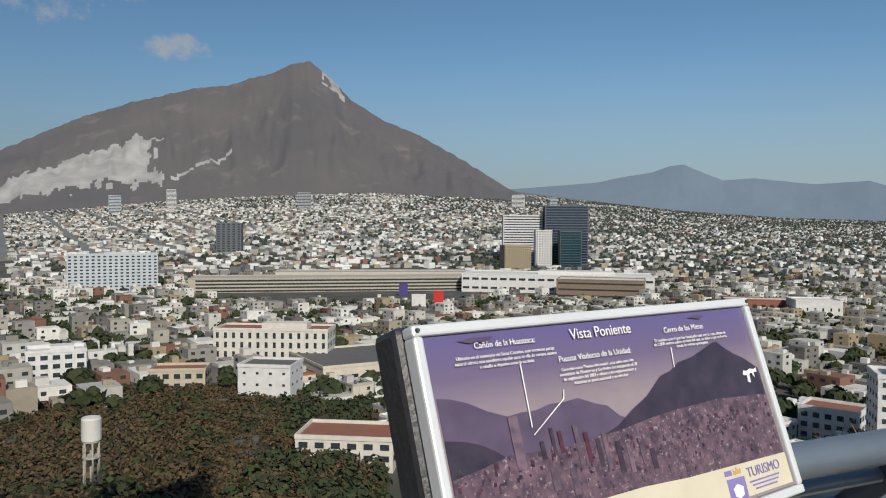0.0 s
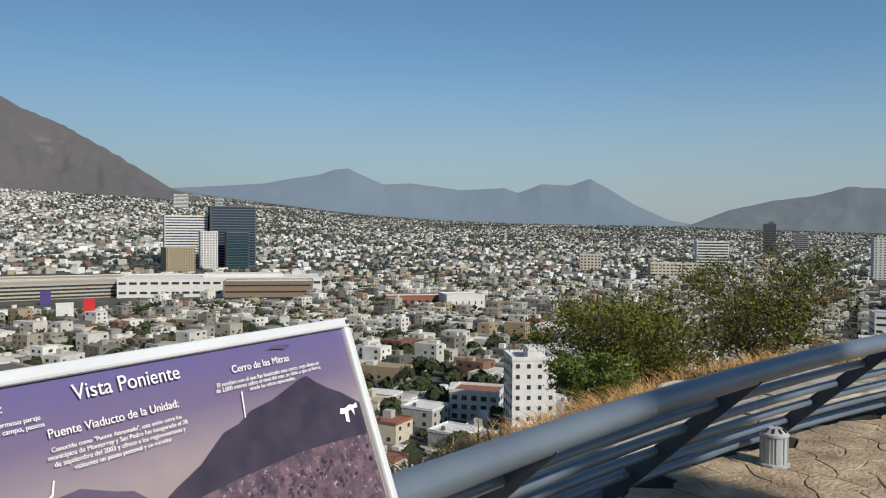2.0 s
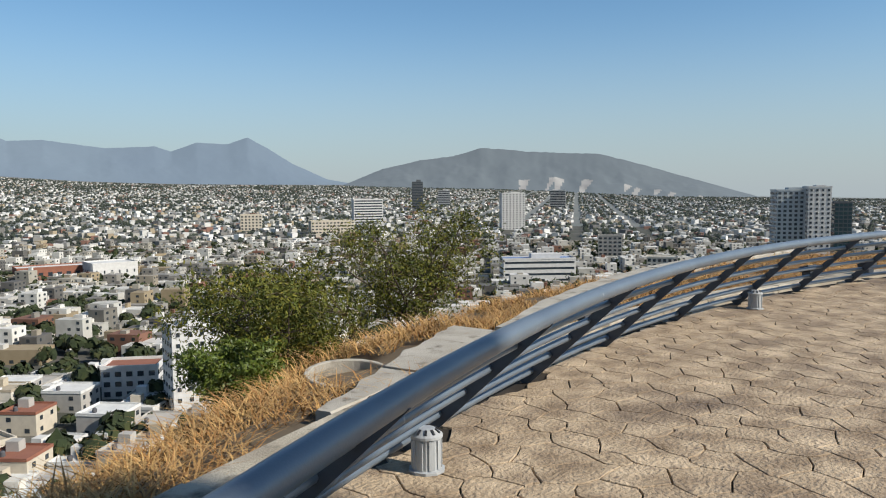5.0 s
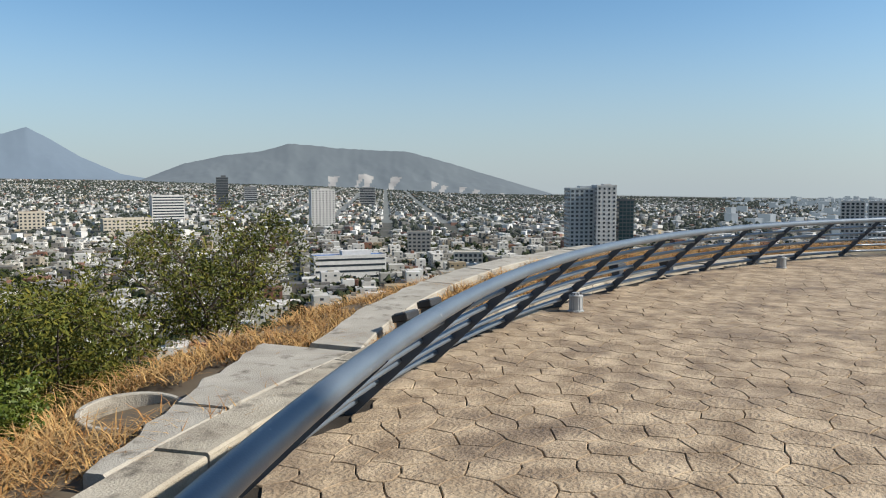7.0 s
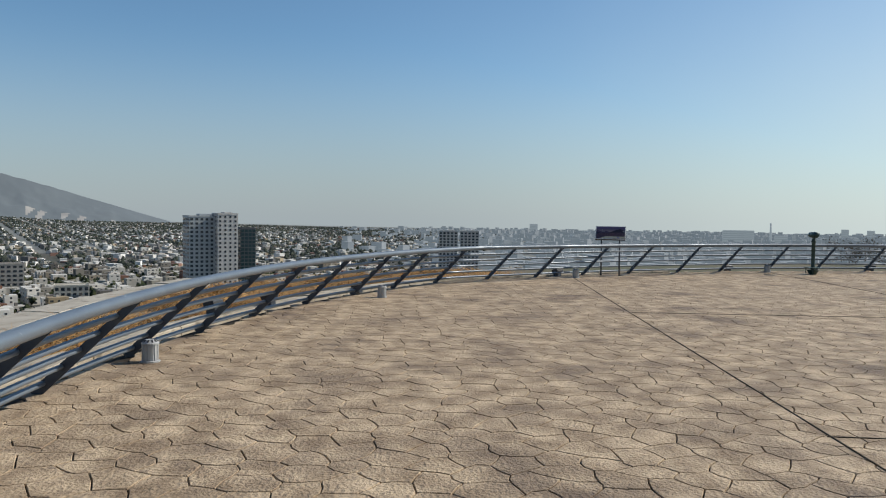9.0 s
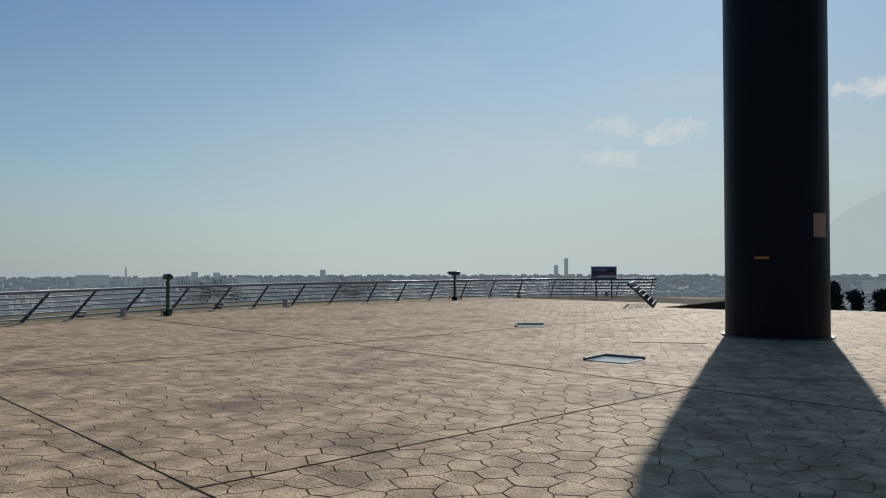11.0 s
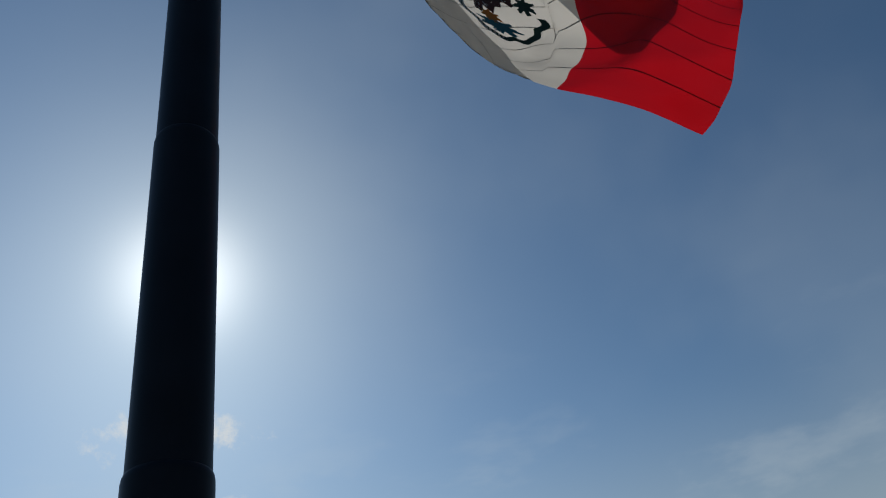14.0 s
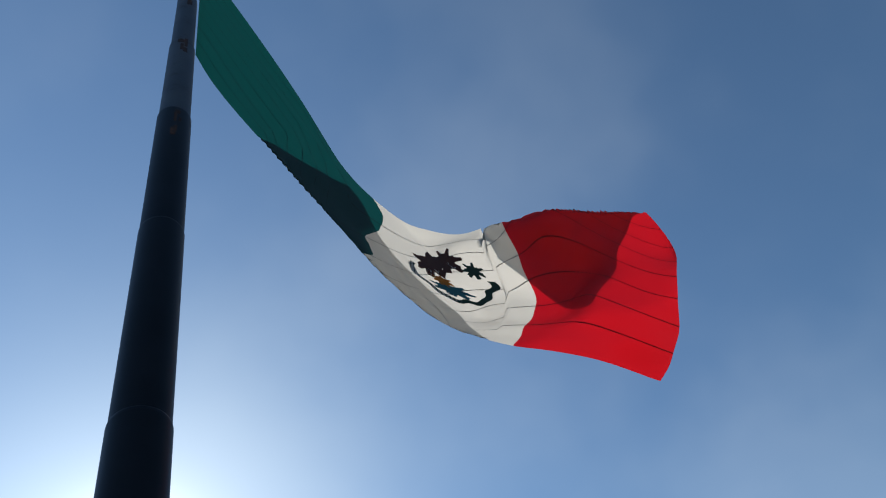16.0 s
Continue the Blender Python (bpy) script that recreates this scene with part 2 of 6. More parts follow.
def tube(bm, pts, radius, sides=10, closed_ends=True):
    """A swept round bar along pts."""
    rings = []
    pts = [Vector(p) for p in pts]
    for i, p in enumerate(pts):
        d = (pts[min(i + 1, len(pts) - 1)] - pts[max(i - 1, 0)]).normalized()
        up = Vector((0, 0, 1)) if abs(d.z) < 0.95 else Vector((1, 0, 0))
        a = d.cross(up).normalized()
        b = a.cross(d).normalized()
        rr = radius[i] if isinstance(radius, (list, tuple)) else radius
        rings.append([bm.verts.new(p + (a * math.cos(k * math.tau / sides) + b * math.sin(k * math.tau / sides)) * rr) for k in range(sides)])
    for r0, r1 in zip(rings, rings[1:]):
        for k in range(sides):
            bm.faces.new((r0[k], r0[(k + 1) % sides], r1[(k + 1) % sides], r1[k]))
    if closed_ends:
        bm.faces.new(rings[0][::-1])
        bm.faces.new(rings[-1])
    return bm


def lathe(bm, profile, sides=24, m=None, caps=True):
    """A turned form: profile of (radius, height)."""
    rings = []
    for r, z in profile:
        rings.append([bm.verts.new((r * math.cos(k * math.tau / sides), r * math.sin(k * math.tau / sides), z)) for k in range(sides)])
    vs = [v for r in rings for v in r]
    for r0, r1 in zip(rings, rings[1:]):
        for k in range(sides):
            bm.faces.new((r0[k], r0[(k + 1) % sides], r1[(k + 1) % sides], r1[k]))
    if caps:
        bm.faces.new(rings[0][::-1])
        bm.faces.new(rings[-1])
    if m is not None:
        bmesh.ops.transform(bm, matrix=m, verts=vs)
    return bm


# ---- plan of the hilltop: a round terrace with the great flagpole at its centre ----
PCX, PCY = 5.389, -17.626
POLE_SEAMS = [(0.0, 1.068), (8.98, 1.07), (20.07, 1.005), (31.75, 0.96), (44.2, 0.93), (56.6, 0.86), (69.0, 0.78), (81.0, 0.7), (93.0, 0.62)]
RAIL_ANG = [-180, 38, 46, 60, 82, 107, 125, 134, 150]
RAIL_RAD = [21.0, 21.0, 20.2, 19.3, 18.5, 18.6, 20.4, 21.6, 22.6]


def rim(ang):
    """Radius of the terrace edge, by the angle round the pole (clockwise from north, degrees)."""
    return float(np.interp(ang, RAIL_ANG, RAIL_RAD))


def polar(ang, rad, z=0.0):
    a = radians(ang)
    return Vector((PCX + rad * math.sin(a), PCY + rad * math.cos(a), z))


FAR_AZ = [-180, -60, -28.6, -18, -10, -4, 4.4, 10.7, 18.8, 26, 32, 43.5, 57, 68, 85, 104, 150, 180]
FAR_EL = [-0.8, 0.6, 1.1, 2.4, 3.0, 3.3, 2.8, 2.1, 1.2, 0.7, 0.5, 0.36, 0.0, -0.6, -0.9, -1.0, -0.9, -0.8]
RHO = [0, 23.6, 24.6, 25.6, 28, 31, 40, 60, 80, 120, 190, 600, 1000]
RHO_Z = [-0.35, -0.12, -0.5, -1.6, -4.5, -7.5, -13, -26, -35, -54, -62, -70, -72]
SPUR_Z = [-0.35, -0.12, -0.5, -1.6, -4.5, -6.5, -10.0, -20, -27, -36, -50, -70, -72]


def ground_z(x, y):
    x, y = np.asarray(x, float), np.asarray(y, float)
    rho, r = np.hypot(x - PCX, y - PCY), np.hypot(x, y)
    az = np.degrees(np.arctan2(x, y))
    ang = np.degrees(np.arctan2(x - PCX, y - PCY))
    rho = np.where(rho > 21.5, np.maximum(21.5, rho - np.interp(ang, [-40, -20, -12, -3, 5, 15, 25, 60], [-1.8, -1.6, -1.0, 0, 0.4, 1.0, 1.8, 0.5])), rho)
    spur = np.clip(1 - np.abs(az + 34) / 30, 0, 1) ** 0.6
    z = np.interp(rho, RHO, RHO_Z) * (1 - spur) + np.interp(rho, RHO, SPUR_Z) * spur
    far = np.interp(az, FAR_AZ, np.tan(np.radians(FAR_EL))) * 4300
    k = np.clip((r - 1000) / 3300, 0, 1.1)
    z = z + (far + 72) * k ** 1.2
    south = np.clip((-29.2 - y) / 1.0, 0, 1) * np.clip((14 - x) / 1, 0, 1) * np.clip(1 - (rho - 22) / 6, 0, 1)
    return z - 3.2 * south


# ---- ground: one sheet from the hilltop to the horizon ----
def build_ground():
    radii = np.concatenate([np.linspace(0, 60, 41), np.geomspace(63, 4900, 90)])
    azs = np.radians(np.arange(0, 360, 1.5))
    R, A = np.meshgrid(radii, azs, indexing="ij")
    X, Y = PCX + R * np.sin(A), PCY + R * np.cos(A)
    Z = ground_z(X, Y)
    rough = np.array([noise.noise(Vector((x * 0.05, y * 0.05, 0.0))) for x, y in zip(X.ravel(), Y.ravel())]).reshape(X.shape)
    Z = Z + rough * np.clip((R - 24) / 40, 0, 1) * 0.8
    n = len(azs)
    faces = []
    for i in range(len(radii) - 1):
        for j in range(n):
            a, b = i * n + j, i * n + (j + 1) % n
            faces.append((a, b, b + n, a + n))
    # outer rings take PLAIN, whose colour already holds the haze
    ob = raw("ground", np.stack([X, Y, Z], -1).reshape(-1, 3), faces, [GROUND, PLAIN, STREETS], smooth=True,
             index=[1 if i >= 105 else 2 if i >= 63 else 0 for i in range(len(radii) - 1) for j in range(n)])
    tagged(ob, "dry brown hillside and city plain", "ground", kind="structure")


build_ground()


def in_terrace(x, y, margin=0.0):
    rho, ang = math.hypot(x - PCX, y - PCY), math.degrees(math.atan2(x - PCX, y - PCY))
    if rho > rim(ang) + 0.15 - margin:
        return False
    if y < -28.9 + margin:
        return x > 12.4 + margin
    return not (9.7 < x < 12.2 and y < -26.6)


def build_terrace():
    """The slab under the stamped concrete."""
    bm = bmesh.new()
    ring = []
    for a in np.arange(-136, 146.1, 2.0):
        ring.append(polar(a, rim(a) + 0.18))
    ring += [Vector((12.3, -33.5, 0)), Vector((12.3, -26.6, 0)), Vector((9.7, -26.6, 0)), Vector((9.7, -29.0, 0)), Vector((3.2, -29.0, 0)), Vector((-2.0, -28.2, 0))]
    top = [bm.verts.new((p.x, p.y, -0.016)) for p in ring]
    bot = [bm.verts.new((p.x, p.y, -0.6)) for p in ring]
    bm.faces.new(top[::-1])
    bm.faces.new(bot)
    for i in range(len(top)):
        j = (i + 1) % len(top)
        bm.faces.new((top[i], top[j], bot[j], bot[i]))
    bmesh.ops.recalc_face_normals(bm, faces=bm.faces)
    bmesh.ops.triangulate(bm, faces=bm.faces)
    ob = part("terrace_floor", bm, JOINT, None)
    return tagged(ob, "round terrace of tan stamped concrete in flagstone pattern", "floor", kind="structure")


TERRACE = build_terrace()


# ---- great flagpole ----
def build_pole():
    root = thing("monumental_flagpole", pose(PCX, PCY, 0), "towering navy steel flagpole of stepped welded tubes on the terrace", "flagpole")
    for (z0, r0), (z1, r1) in zip(POLE_SEAMS, POLE_SEAMS[1:]):
        bm = bmesh.new()
        lathe(bm, [(r1, z0), (r1, (z0 + z1) / 2), (r1, z1 - 0.20), (r1 - 0.004, z1 - 0.12), (r1 - 0.018, z1 - 0.04), (r1 - 0.045, z1 + 0.03), (r1 - 0.085, z1 + 0.06)], 64, caps=False)
        # tubes above 40 m take the paler copy that imitates their lighting
        part("tube_section", bm, POLE_LIT if z0 > 40 else POLE_PAINT, root, smooth=True)
    bm = bmesh.new()
    lathe(bm, [(1.16, 0.0), (1.16, 0.03), (1.07, 0.035)], 64)
    part("base_plate", bm, POST_PAINT, root)
    return root


POLE = build_pole()


# ---- leaning guard rails ----
def guard_rail(name, label, base, inward, spacing=1.78, skip_first=False):
    """base: points along the foot; inward: unit vectors that the rail leans towards."""
    root = thing(name, pose(0, 0, 0), label, "railing")
    lean = lambda i, h, off=0.0: base[i] + inward[i] * (1.069 * h - 0.12 + off) + Vector((0, 0, h))
    n = len(base)
    bm = bmesh.new()
    tube(bm, [lean(i, 0.865) for i in range(n)], 0.052, 14)
    part("top_rail", bm, RAIL_PAINT, root, "thick grey-blue steel handrail tube", smooth=True)
    for h in (0.095, 0.245, 0.40, 0.55, 0.70):
        bm = bmesh.new()
        tube(bm, [lean(i, h) for i in range(n)], 0.026 if h > 0.1 else 0.028, 8)
        part("rail", bm, RAIL_PAINT, root, smooth=True)
    walked, due = 0.0, 0.3
    for i in range(n - 1):
        step = (base[i + 1] - base[i]).length
        if walked + step >= due:
            d = (base[i + 1] - base[i]).normalized()
            bm = bmesh.new()
            a, b = lean(i, -0.01, 0.03), lean(i, 0.86, 0.03)
            up = (b - a).normalized()
            wide = up.cross(d).normalized()
            for s in (-1, 1):
                for p, w in ((a, 0.05), (b, 0.035)):
                    for q in (-1, 1):
                        bm.verts.new(p + d * 0.008 * s + wide * w * q)
            v = list(bm.verts)
            bmesh.ops.convex_hull(bm, input=v)
            bmesh.ops.recalc_face_normals(bm, faces=bm.faces)
            # posts are darker than the rails: their shadowed side is in the colour
            part("post", bm, POST_PAINT, root)
            due += spacing
        walked += step
    return root


def arc_rail(a0, a1, name, label):
    angs = np.arange(a0, a1 + 0.01, 0.5)
    pts = [polar(a, rim(a)) for a in angs]
    ins = [(Vector((PCX, PCY, 0)) - p).normalized() for p in pts]
    return guard_rail(name, label, pts, ins)


arc_rail(-100, 148.5, "guard_rail", "curved grey-blue steel railing leaning inward over the terrace edge")


def line_rail(p, q, inward, name, label):
    p, q, k = Vector(p), Vector(q), 12
    return guard_rail(name, label, [p.lerp(q, i / k) for i in range(k + 1)], [Vector(inward).normalized()] * (k + 1), 1.4)


line_rail((12.45, -26.4, 0), (13.9, -29.8, 0), (0.92, 0.39, 0), "guard_rail", "grey-blue steel railing leaning back beside the stair opening")
line_rail((9.6, -26.4, 0), (9.6, -29.0, 0), (-1, 0.1, 0), "guard_rail", "grey-blue steel railing leaning back beside the stair opening")
line_rail((-1.9, -24.6, 0), (-12.5, -26.6, 0), (0.1, 1, 0), "guard_rail", "grey-blue steel railing leaning inward beside the south steps")


# ---- distance: mountains ----
def at_dir(az, r):
    return r * math.sin(radians(az)), r * math.cos(radians(az))


def mountain(name, label, prof, r0, depth, material, seed, rough=1.0, scar=None):
    """A ridge of true relief: prof holds (bearing, height angle) of the crest; the slopes fall to the plain in front."""
    azs = np.arange(prof[0][0], prof[-1][0] + 0.01, 0.14)
    crest = np.interp(azs, [p[0] for p in prof], [p[1] for p in prof])
    rows = 44
    verts = []
    for k in range(rows):
        f = k / (rows - 1)
        for a, c in zip(azs, crest):
            r = r0 - depth * (1 - f)
            x, y = at_dir(a, r)
            foot = float(ground_z(x, y)) - 12
            ridge = r0 * math.tan(radians(c))
            h = foot + (ridge - foot) * (f ** 1.25)
            wob = noise.fractal(Vector((a * 0.55, f * 2.5, seed)), 1.0, 2.0, 5) * 40 + noise.ridged_multi_fractal(Vector((a * 0.35 + f * 0.3, f * 0.9, seed + 9)), 1.0, 2.0, 5, 1.0, 2.0) * 26
            h += rough * (wob - 18) * math.sin(math.pi * min(f, 0.97)) * min(1.0, max(0.0, ridge - foot) / 200)
            h += rough * 6 * noise.fractal(Vector((a * 2.0, 0.0, seed + 3)), 1.0, 2.0, 4) * f * min(1.0, max(0.0, ridge - foot) / 200)
            verts.append((x, y, h))
    n = len(azs)
    faces = [(i * n + j, i * n + j + 1, (i + 1) * n + j + 1, (i + 1) * n + j) for i in range(rows - 1) for j in range(n - 1)]
    index = None
    if scar:
        index = [1 if scar(azs[j], i / (rows - 1), noise.fractal(Vector((azs[j] * 1.3, i * 0.22, seed + 20)), 1.0, 2.0, 4)) else 0 for i in range(rows - 1) for j in range(n - 1)]
        material = [material, PALE_ROCK]
    ob = raw(name, verts, faces, material, smooth=True, index=index)
    return tagged(ob, label, "mountain", kind="structure")


# all ridge colours emit a pale blue-grey: airlight is painted into them
PALE_ROCK = mat("hazed_pale_rock", (0.34, 0.33, 0.31), (0.22, 0.21, 0.20), -0.012, 0.05, 1.0, bump=0, glow=((0.30, 0.36, 0.44), 0.13))
MT_NEAR = mat("hazed_brown_scrub", (0.092, 0.076, 0.07), (0.06, 0.054, 0.052), -0.0022, 0.02, 1.0, bump=0, glow=((0.30, 0.36, 0.44), 0.13),
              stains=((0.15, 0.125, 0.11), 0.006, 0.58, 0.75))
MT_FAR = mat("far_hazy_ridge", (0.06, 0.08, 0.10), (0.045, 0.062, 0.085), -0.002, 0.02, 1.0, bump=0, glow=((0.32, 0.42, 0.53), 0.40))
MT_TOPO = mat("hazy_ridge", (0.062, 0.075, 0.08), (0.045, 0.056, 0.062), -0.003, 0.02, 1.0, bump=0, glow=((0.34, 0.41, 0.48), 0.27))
MT_SOUTH = mat("backlit_haze_ridge", (0.10, 0.11, 0.12), (0.08, 0.09, 0.10), -0.002, 0.02, 1.0, bump=0, glow=((0.66, 0.75, 0.76), 0.86))

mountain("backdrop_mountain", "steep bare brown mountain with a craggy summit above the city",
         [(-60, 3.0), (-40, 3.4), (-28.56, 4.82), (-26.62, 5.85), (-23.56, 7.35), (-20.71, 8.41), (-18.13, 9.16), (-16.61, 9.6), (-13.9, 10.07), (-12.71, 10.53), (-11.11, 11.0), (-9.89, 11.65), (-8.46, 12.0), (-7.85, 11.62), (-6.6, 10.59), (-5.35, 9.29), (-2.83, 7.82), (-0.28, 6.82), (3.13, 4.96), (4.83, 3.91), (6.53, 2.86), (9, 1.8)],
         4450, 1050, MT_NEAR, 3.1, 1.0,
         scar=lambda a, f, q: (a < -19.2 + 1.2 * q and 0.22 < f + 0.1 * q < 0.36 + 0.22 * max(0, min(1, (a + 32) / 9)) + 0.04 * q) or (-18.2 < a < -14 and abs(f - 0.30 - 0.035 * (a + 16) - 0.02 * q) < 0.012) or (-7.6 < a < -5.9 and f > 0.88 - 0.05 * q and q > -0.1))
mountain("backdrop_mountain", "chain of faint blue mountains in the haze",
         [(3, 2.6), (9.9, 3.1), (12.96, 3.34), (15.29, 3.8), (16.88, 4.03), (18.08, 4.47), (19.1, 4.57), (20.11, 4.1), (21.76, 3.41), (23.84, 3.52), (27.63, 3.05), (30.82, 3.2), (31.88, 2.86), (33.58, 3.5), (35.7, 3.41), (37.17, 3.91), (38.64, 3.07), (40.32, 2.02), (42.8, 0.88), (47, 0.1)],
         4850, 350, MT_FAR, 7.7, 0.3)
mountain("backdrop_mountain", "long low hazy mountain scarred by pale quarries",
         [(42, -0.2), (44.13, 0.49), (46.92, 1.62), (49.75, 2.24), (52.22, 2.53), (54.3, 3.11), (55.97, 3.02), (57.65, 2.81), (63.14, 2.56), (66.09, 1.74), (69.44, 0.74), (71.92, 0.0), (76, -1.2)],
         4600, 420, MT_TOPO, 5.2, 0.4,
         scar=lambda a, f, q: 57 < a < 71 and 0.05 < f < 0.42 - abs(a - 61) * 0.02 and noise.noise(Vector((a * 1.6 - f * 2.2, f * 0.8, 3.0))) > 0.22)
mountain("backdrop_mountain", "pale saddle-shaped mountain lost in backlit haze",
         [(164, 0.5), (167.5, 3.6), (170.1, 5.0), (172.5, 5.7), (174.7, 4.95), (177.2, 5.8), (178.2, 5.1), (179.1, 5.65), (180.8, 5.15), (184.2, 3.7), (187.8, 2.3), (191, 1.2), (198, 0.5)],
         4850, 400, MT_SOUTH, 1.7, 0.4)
# hill colour with the haze added as a grey glow
MT_HILL = mat("hazed_wooded_hill", (0.06, 0.065, 0.06), (0.045, 0.05, 0.045), -0.02, 0.2, 1.0, bump=0, glow=((0.45, 0.50, 0.52), 0.35))
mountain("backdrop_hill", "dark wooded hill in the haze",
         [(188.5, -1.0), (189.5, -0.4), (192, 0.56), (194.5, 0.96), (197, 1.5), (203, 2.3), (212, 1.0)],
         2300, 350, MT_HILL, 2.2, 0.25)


# ---- the city ----
WALLS = [(0.74, 0.73, 0.70), (0.78, 0.77, 0.74), (0.62, 0.61, 0.58), (0.40, 0.38, 0.33), (0.68, 0.67, 0.65), (0.34, 0.30, 0.24), (0.24, 0.23, 0.21), (0.60, 0.58, 0.54), (0.20, 0.19, 0.17), (0.66, 0.65, 0.62),
         (0.36, 0.29, 0.19), (0.13, 0.125, 0.12), (0.46, 0.45, 0.42), (0.22, 0.11, 0.075), (0.30, 0.29, 0.27), (0.56, 0.55, 0.52)]
HOUSE = mat("painted_render", (0.90, 0.90, 0.89), (0.74, 0.72, 0.68), -0.25, 4, 0.85, bump=0, spread=WALLS, spread_by="island")
# faint blue-grey emission on the far walls imitates haze
FARCITY = mat("far_hazed_render", (1.0, 1.0, 1.0), (0.85, 0.85, 0.85), -0.05, 2, 0.9, bump=0, spread=WALLS, spread_by="island",
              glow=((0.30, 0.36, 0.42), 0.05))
WINDOW = glass_mat("dark_window_glass", (0.035, 0.045, 0.055))
TREE = mat("dusty_foliage", (0.040, 0.052, 0.018), (0.022, 0.032, 0.012), -0.4, 3, 0.9, bump=0, spread=[(1, 1, 1), (0.8, 0.9, 0.7), (1.25, 1.1, 0.8), (0.7, 0.8, 0.7)], spread_by="island")
# far trees emit the same kind of haze tint
FARTREE = mat("far_hazed_foliage", (0.038, 0.046, 0.026), (0.024, 0.032, 0.018), -0.1, 3, 0.95, bump=0, glow=((0.28, 0.35, 0.40), 0.04))


def box_cloud(cx, cy, cz, sx, sy, sz, rot):
    """Vertices and faces of many upright boxes without floors."""
    n = len(cx)
    ux, uy = np.array([-1, 1, 1, -1, -1, 1, 1, -1]) / 2, np.array([-1, -1, 1, 1, -1, -1, 1, 1]) / 2
    uz = np.array([0, 0, 0, 0, 1, 1, 1, 1])
    lx, ly = ux[None] * sx[:, None], uy[None] * sy[:, None]
    c, s = np.cos(rot)[:, None], np.sin(rot)[:, None]
    v = np.stack([cx[:, None] + lx * c - ly * s, cy[:, None] + lx * s + ly * c, cz[:, None] + uz[None] * sz[:, None]], -1).reshape(-1, 3)
    q = np.array([[4, 5, 6, 7], [0, 1, 5, 4], [1, 2, 6, 5], [2, 3, 7, 6], [3, 0, 4, 7]])
    f = (np.arange(n)[:, None, None] * 8 + q[None]).reshape(-1, 4)
    return v, f


rng = np.random.default_rng(11)


def plots(r0, r1, az0, az1, cell, turn, street=(6, 4)):
    """Centres of building plots on a street grid inside a ring sector."""
    k = int(r1 / cell) + 2
    I, J = np.meshgrid(np.arange(-k, k), np.arange(-k, k), indexing="ij")
    keep = (I % street[0] != 0) & (J % street[1] != 0)
    x = (I + rng.uniform(-0.28, 0.28, I.shape)) * cell
    y = (J + rng.uniform(-0.28, 0.28, I.shape)) * cell
    c, s = math.cos(turn), math.sin(turn)
    x, y = (x * c - y * s)[keep], (x * s + y * c)[keep]
    r, az = np.hypot(x, y), np.degrees(np.arctan2(x, y))
    m = (r > r0) & (r < r1) & (az > az0) & (az < az1)
    return x[m], y[m]


CLEAR = []  # (x, y, radius) kept free for the landmark buildings


def clear_of(x, y):
    ok = np.ones(len(x), bool)
    for cx, cy, cr in CLEAR:
        ok &= np.hypot(x - cx, y - cy) > cr
    return ok


def near_box(n_floors, w, d, seed):
    """A flat-roofed house with parapet, windows, door and a roof tank."""
    rnd = random.Random(seed)
    root = thing("house", pose(0, 0, -500), "white flat-roofed rendered town house", "house", "houses below the hill")
    h = n_floors * 3.0
    part("wall", boxed((w, d, h + 4), pose(0, 0, h / 2 - 2)), HOUSE_WALLS[seed % len(HOUSE_WALLS)], root)
    bm = bmesh.new()
    box(bm, (w + 0.3, d + 0.3, 0.25), pose(0, 0, h + 0.125))
    for sx, sy, px, py in ((w + 0.3, 0.2, 0, d / 2), (w + 0.3, 0.2, 0, -d / 2), (0.2, d - 0.2, w / 2, 0), (0.2, d - 0.2, -w / 2, 0)):
        box(bm, (sx, sy, 0.55), pose(px, py, h + 0.5))
    part("roof", bm, ROOF_MATS[(1, 0, 1, 3, 1, 0, 2, 1, 1, 0)[seed % 10]], root, "flat roof with parapet")
    for fl in range(n_floors):
        for side in (-1, 1):
            k = max(2, int(w / 3.4))
            for i in range(k):
                if rnd.random() < 0.8:
                    ob = obj("window", WIN_MESH, WINDOW, root)
                    ob.matrix_basis = pose((i + 0.5) / k * w - w / 2, side * d / 2, fl * 3.0 + 1.6)
        k = max(1, int(d / 4.5))
        for side in (-1, 1):
            for i in range(k):
                if rnd.random() < 0.7:
                    ob = obj("window", WIN_MESH, WINDOW, root)
                    ob.matrix_basis = pose(side * w / 2, (i + 0.5) / k * d - d / 2, fl * 3.0 + 1.6, 0, 0, 90)
    if rnd.random() < 0.8:
        part("roof_room", boxed((2.6, 3.0, 2.3), pose(w * 0.2, d * 0.18, h + 1.4)), HOUSE_WALLS[(seed + 1) % len(HOUSE_WALLS)], root, "rendered stair head")
    part("water_tank", lathe(bmesh.new(), [(0.55, 0), (0.6, 0.1), (0.6, 1.0), (0.35, 1.25), (0.2, 1.3)], 12, pose(-w * 0.25, d * 0.2, h + 0.25)), TANK, root, "roof water tank")
    return root


def plain_wall(name, c):
    return mat(name, c, tuple(v * 0.85 for v in c), 0.4, 6, 0.88, bump=0.1, stains=(tuple(v * 0.55 for v in c), 0.9, 0.62, 0.8))


HOUSE_WALLS = [plain_wall("white_render", (0.66, 0.65, 0.62)), plain_wall("cream_render", (0.58, 0.52, 0.42)), plain_wall("grey_render", (0.42, 0.40, 0.37)), plain_wall("ivory_render", (0.62, 0.59, 0.52)),
               plain_wall("sand_render", (0.48, 0.42, 0.32))]
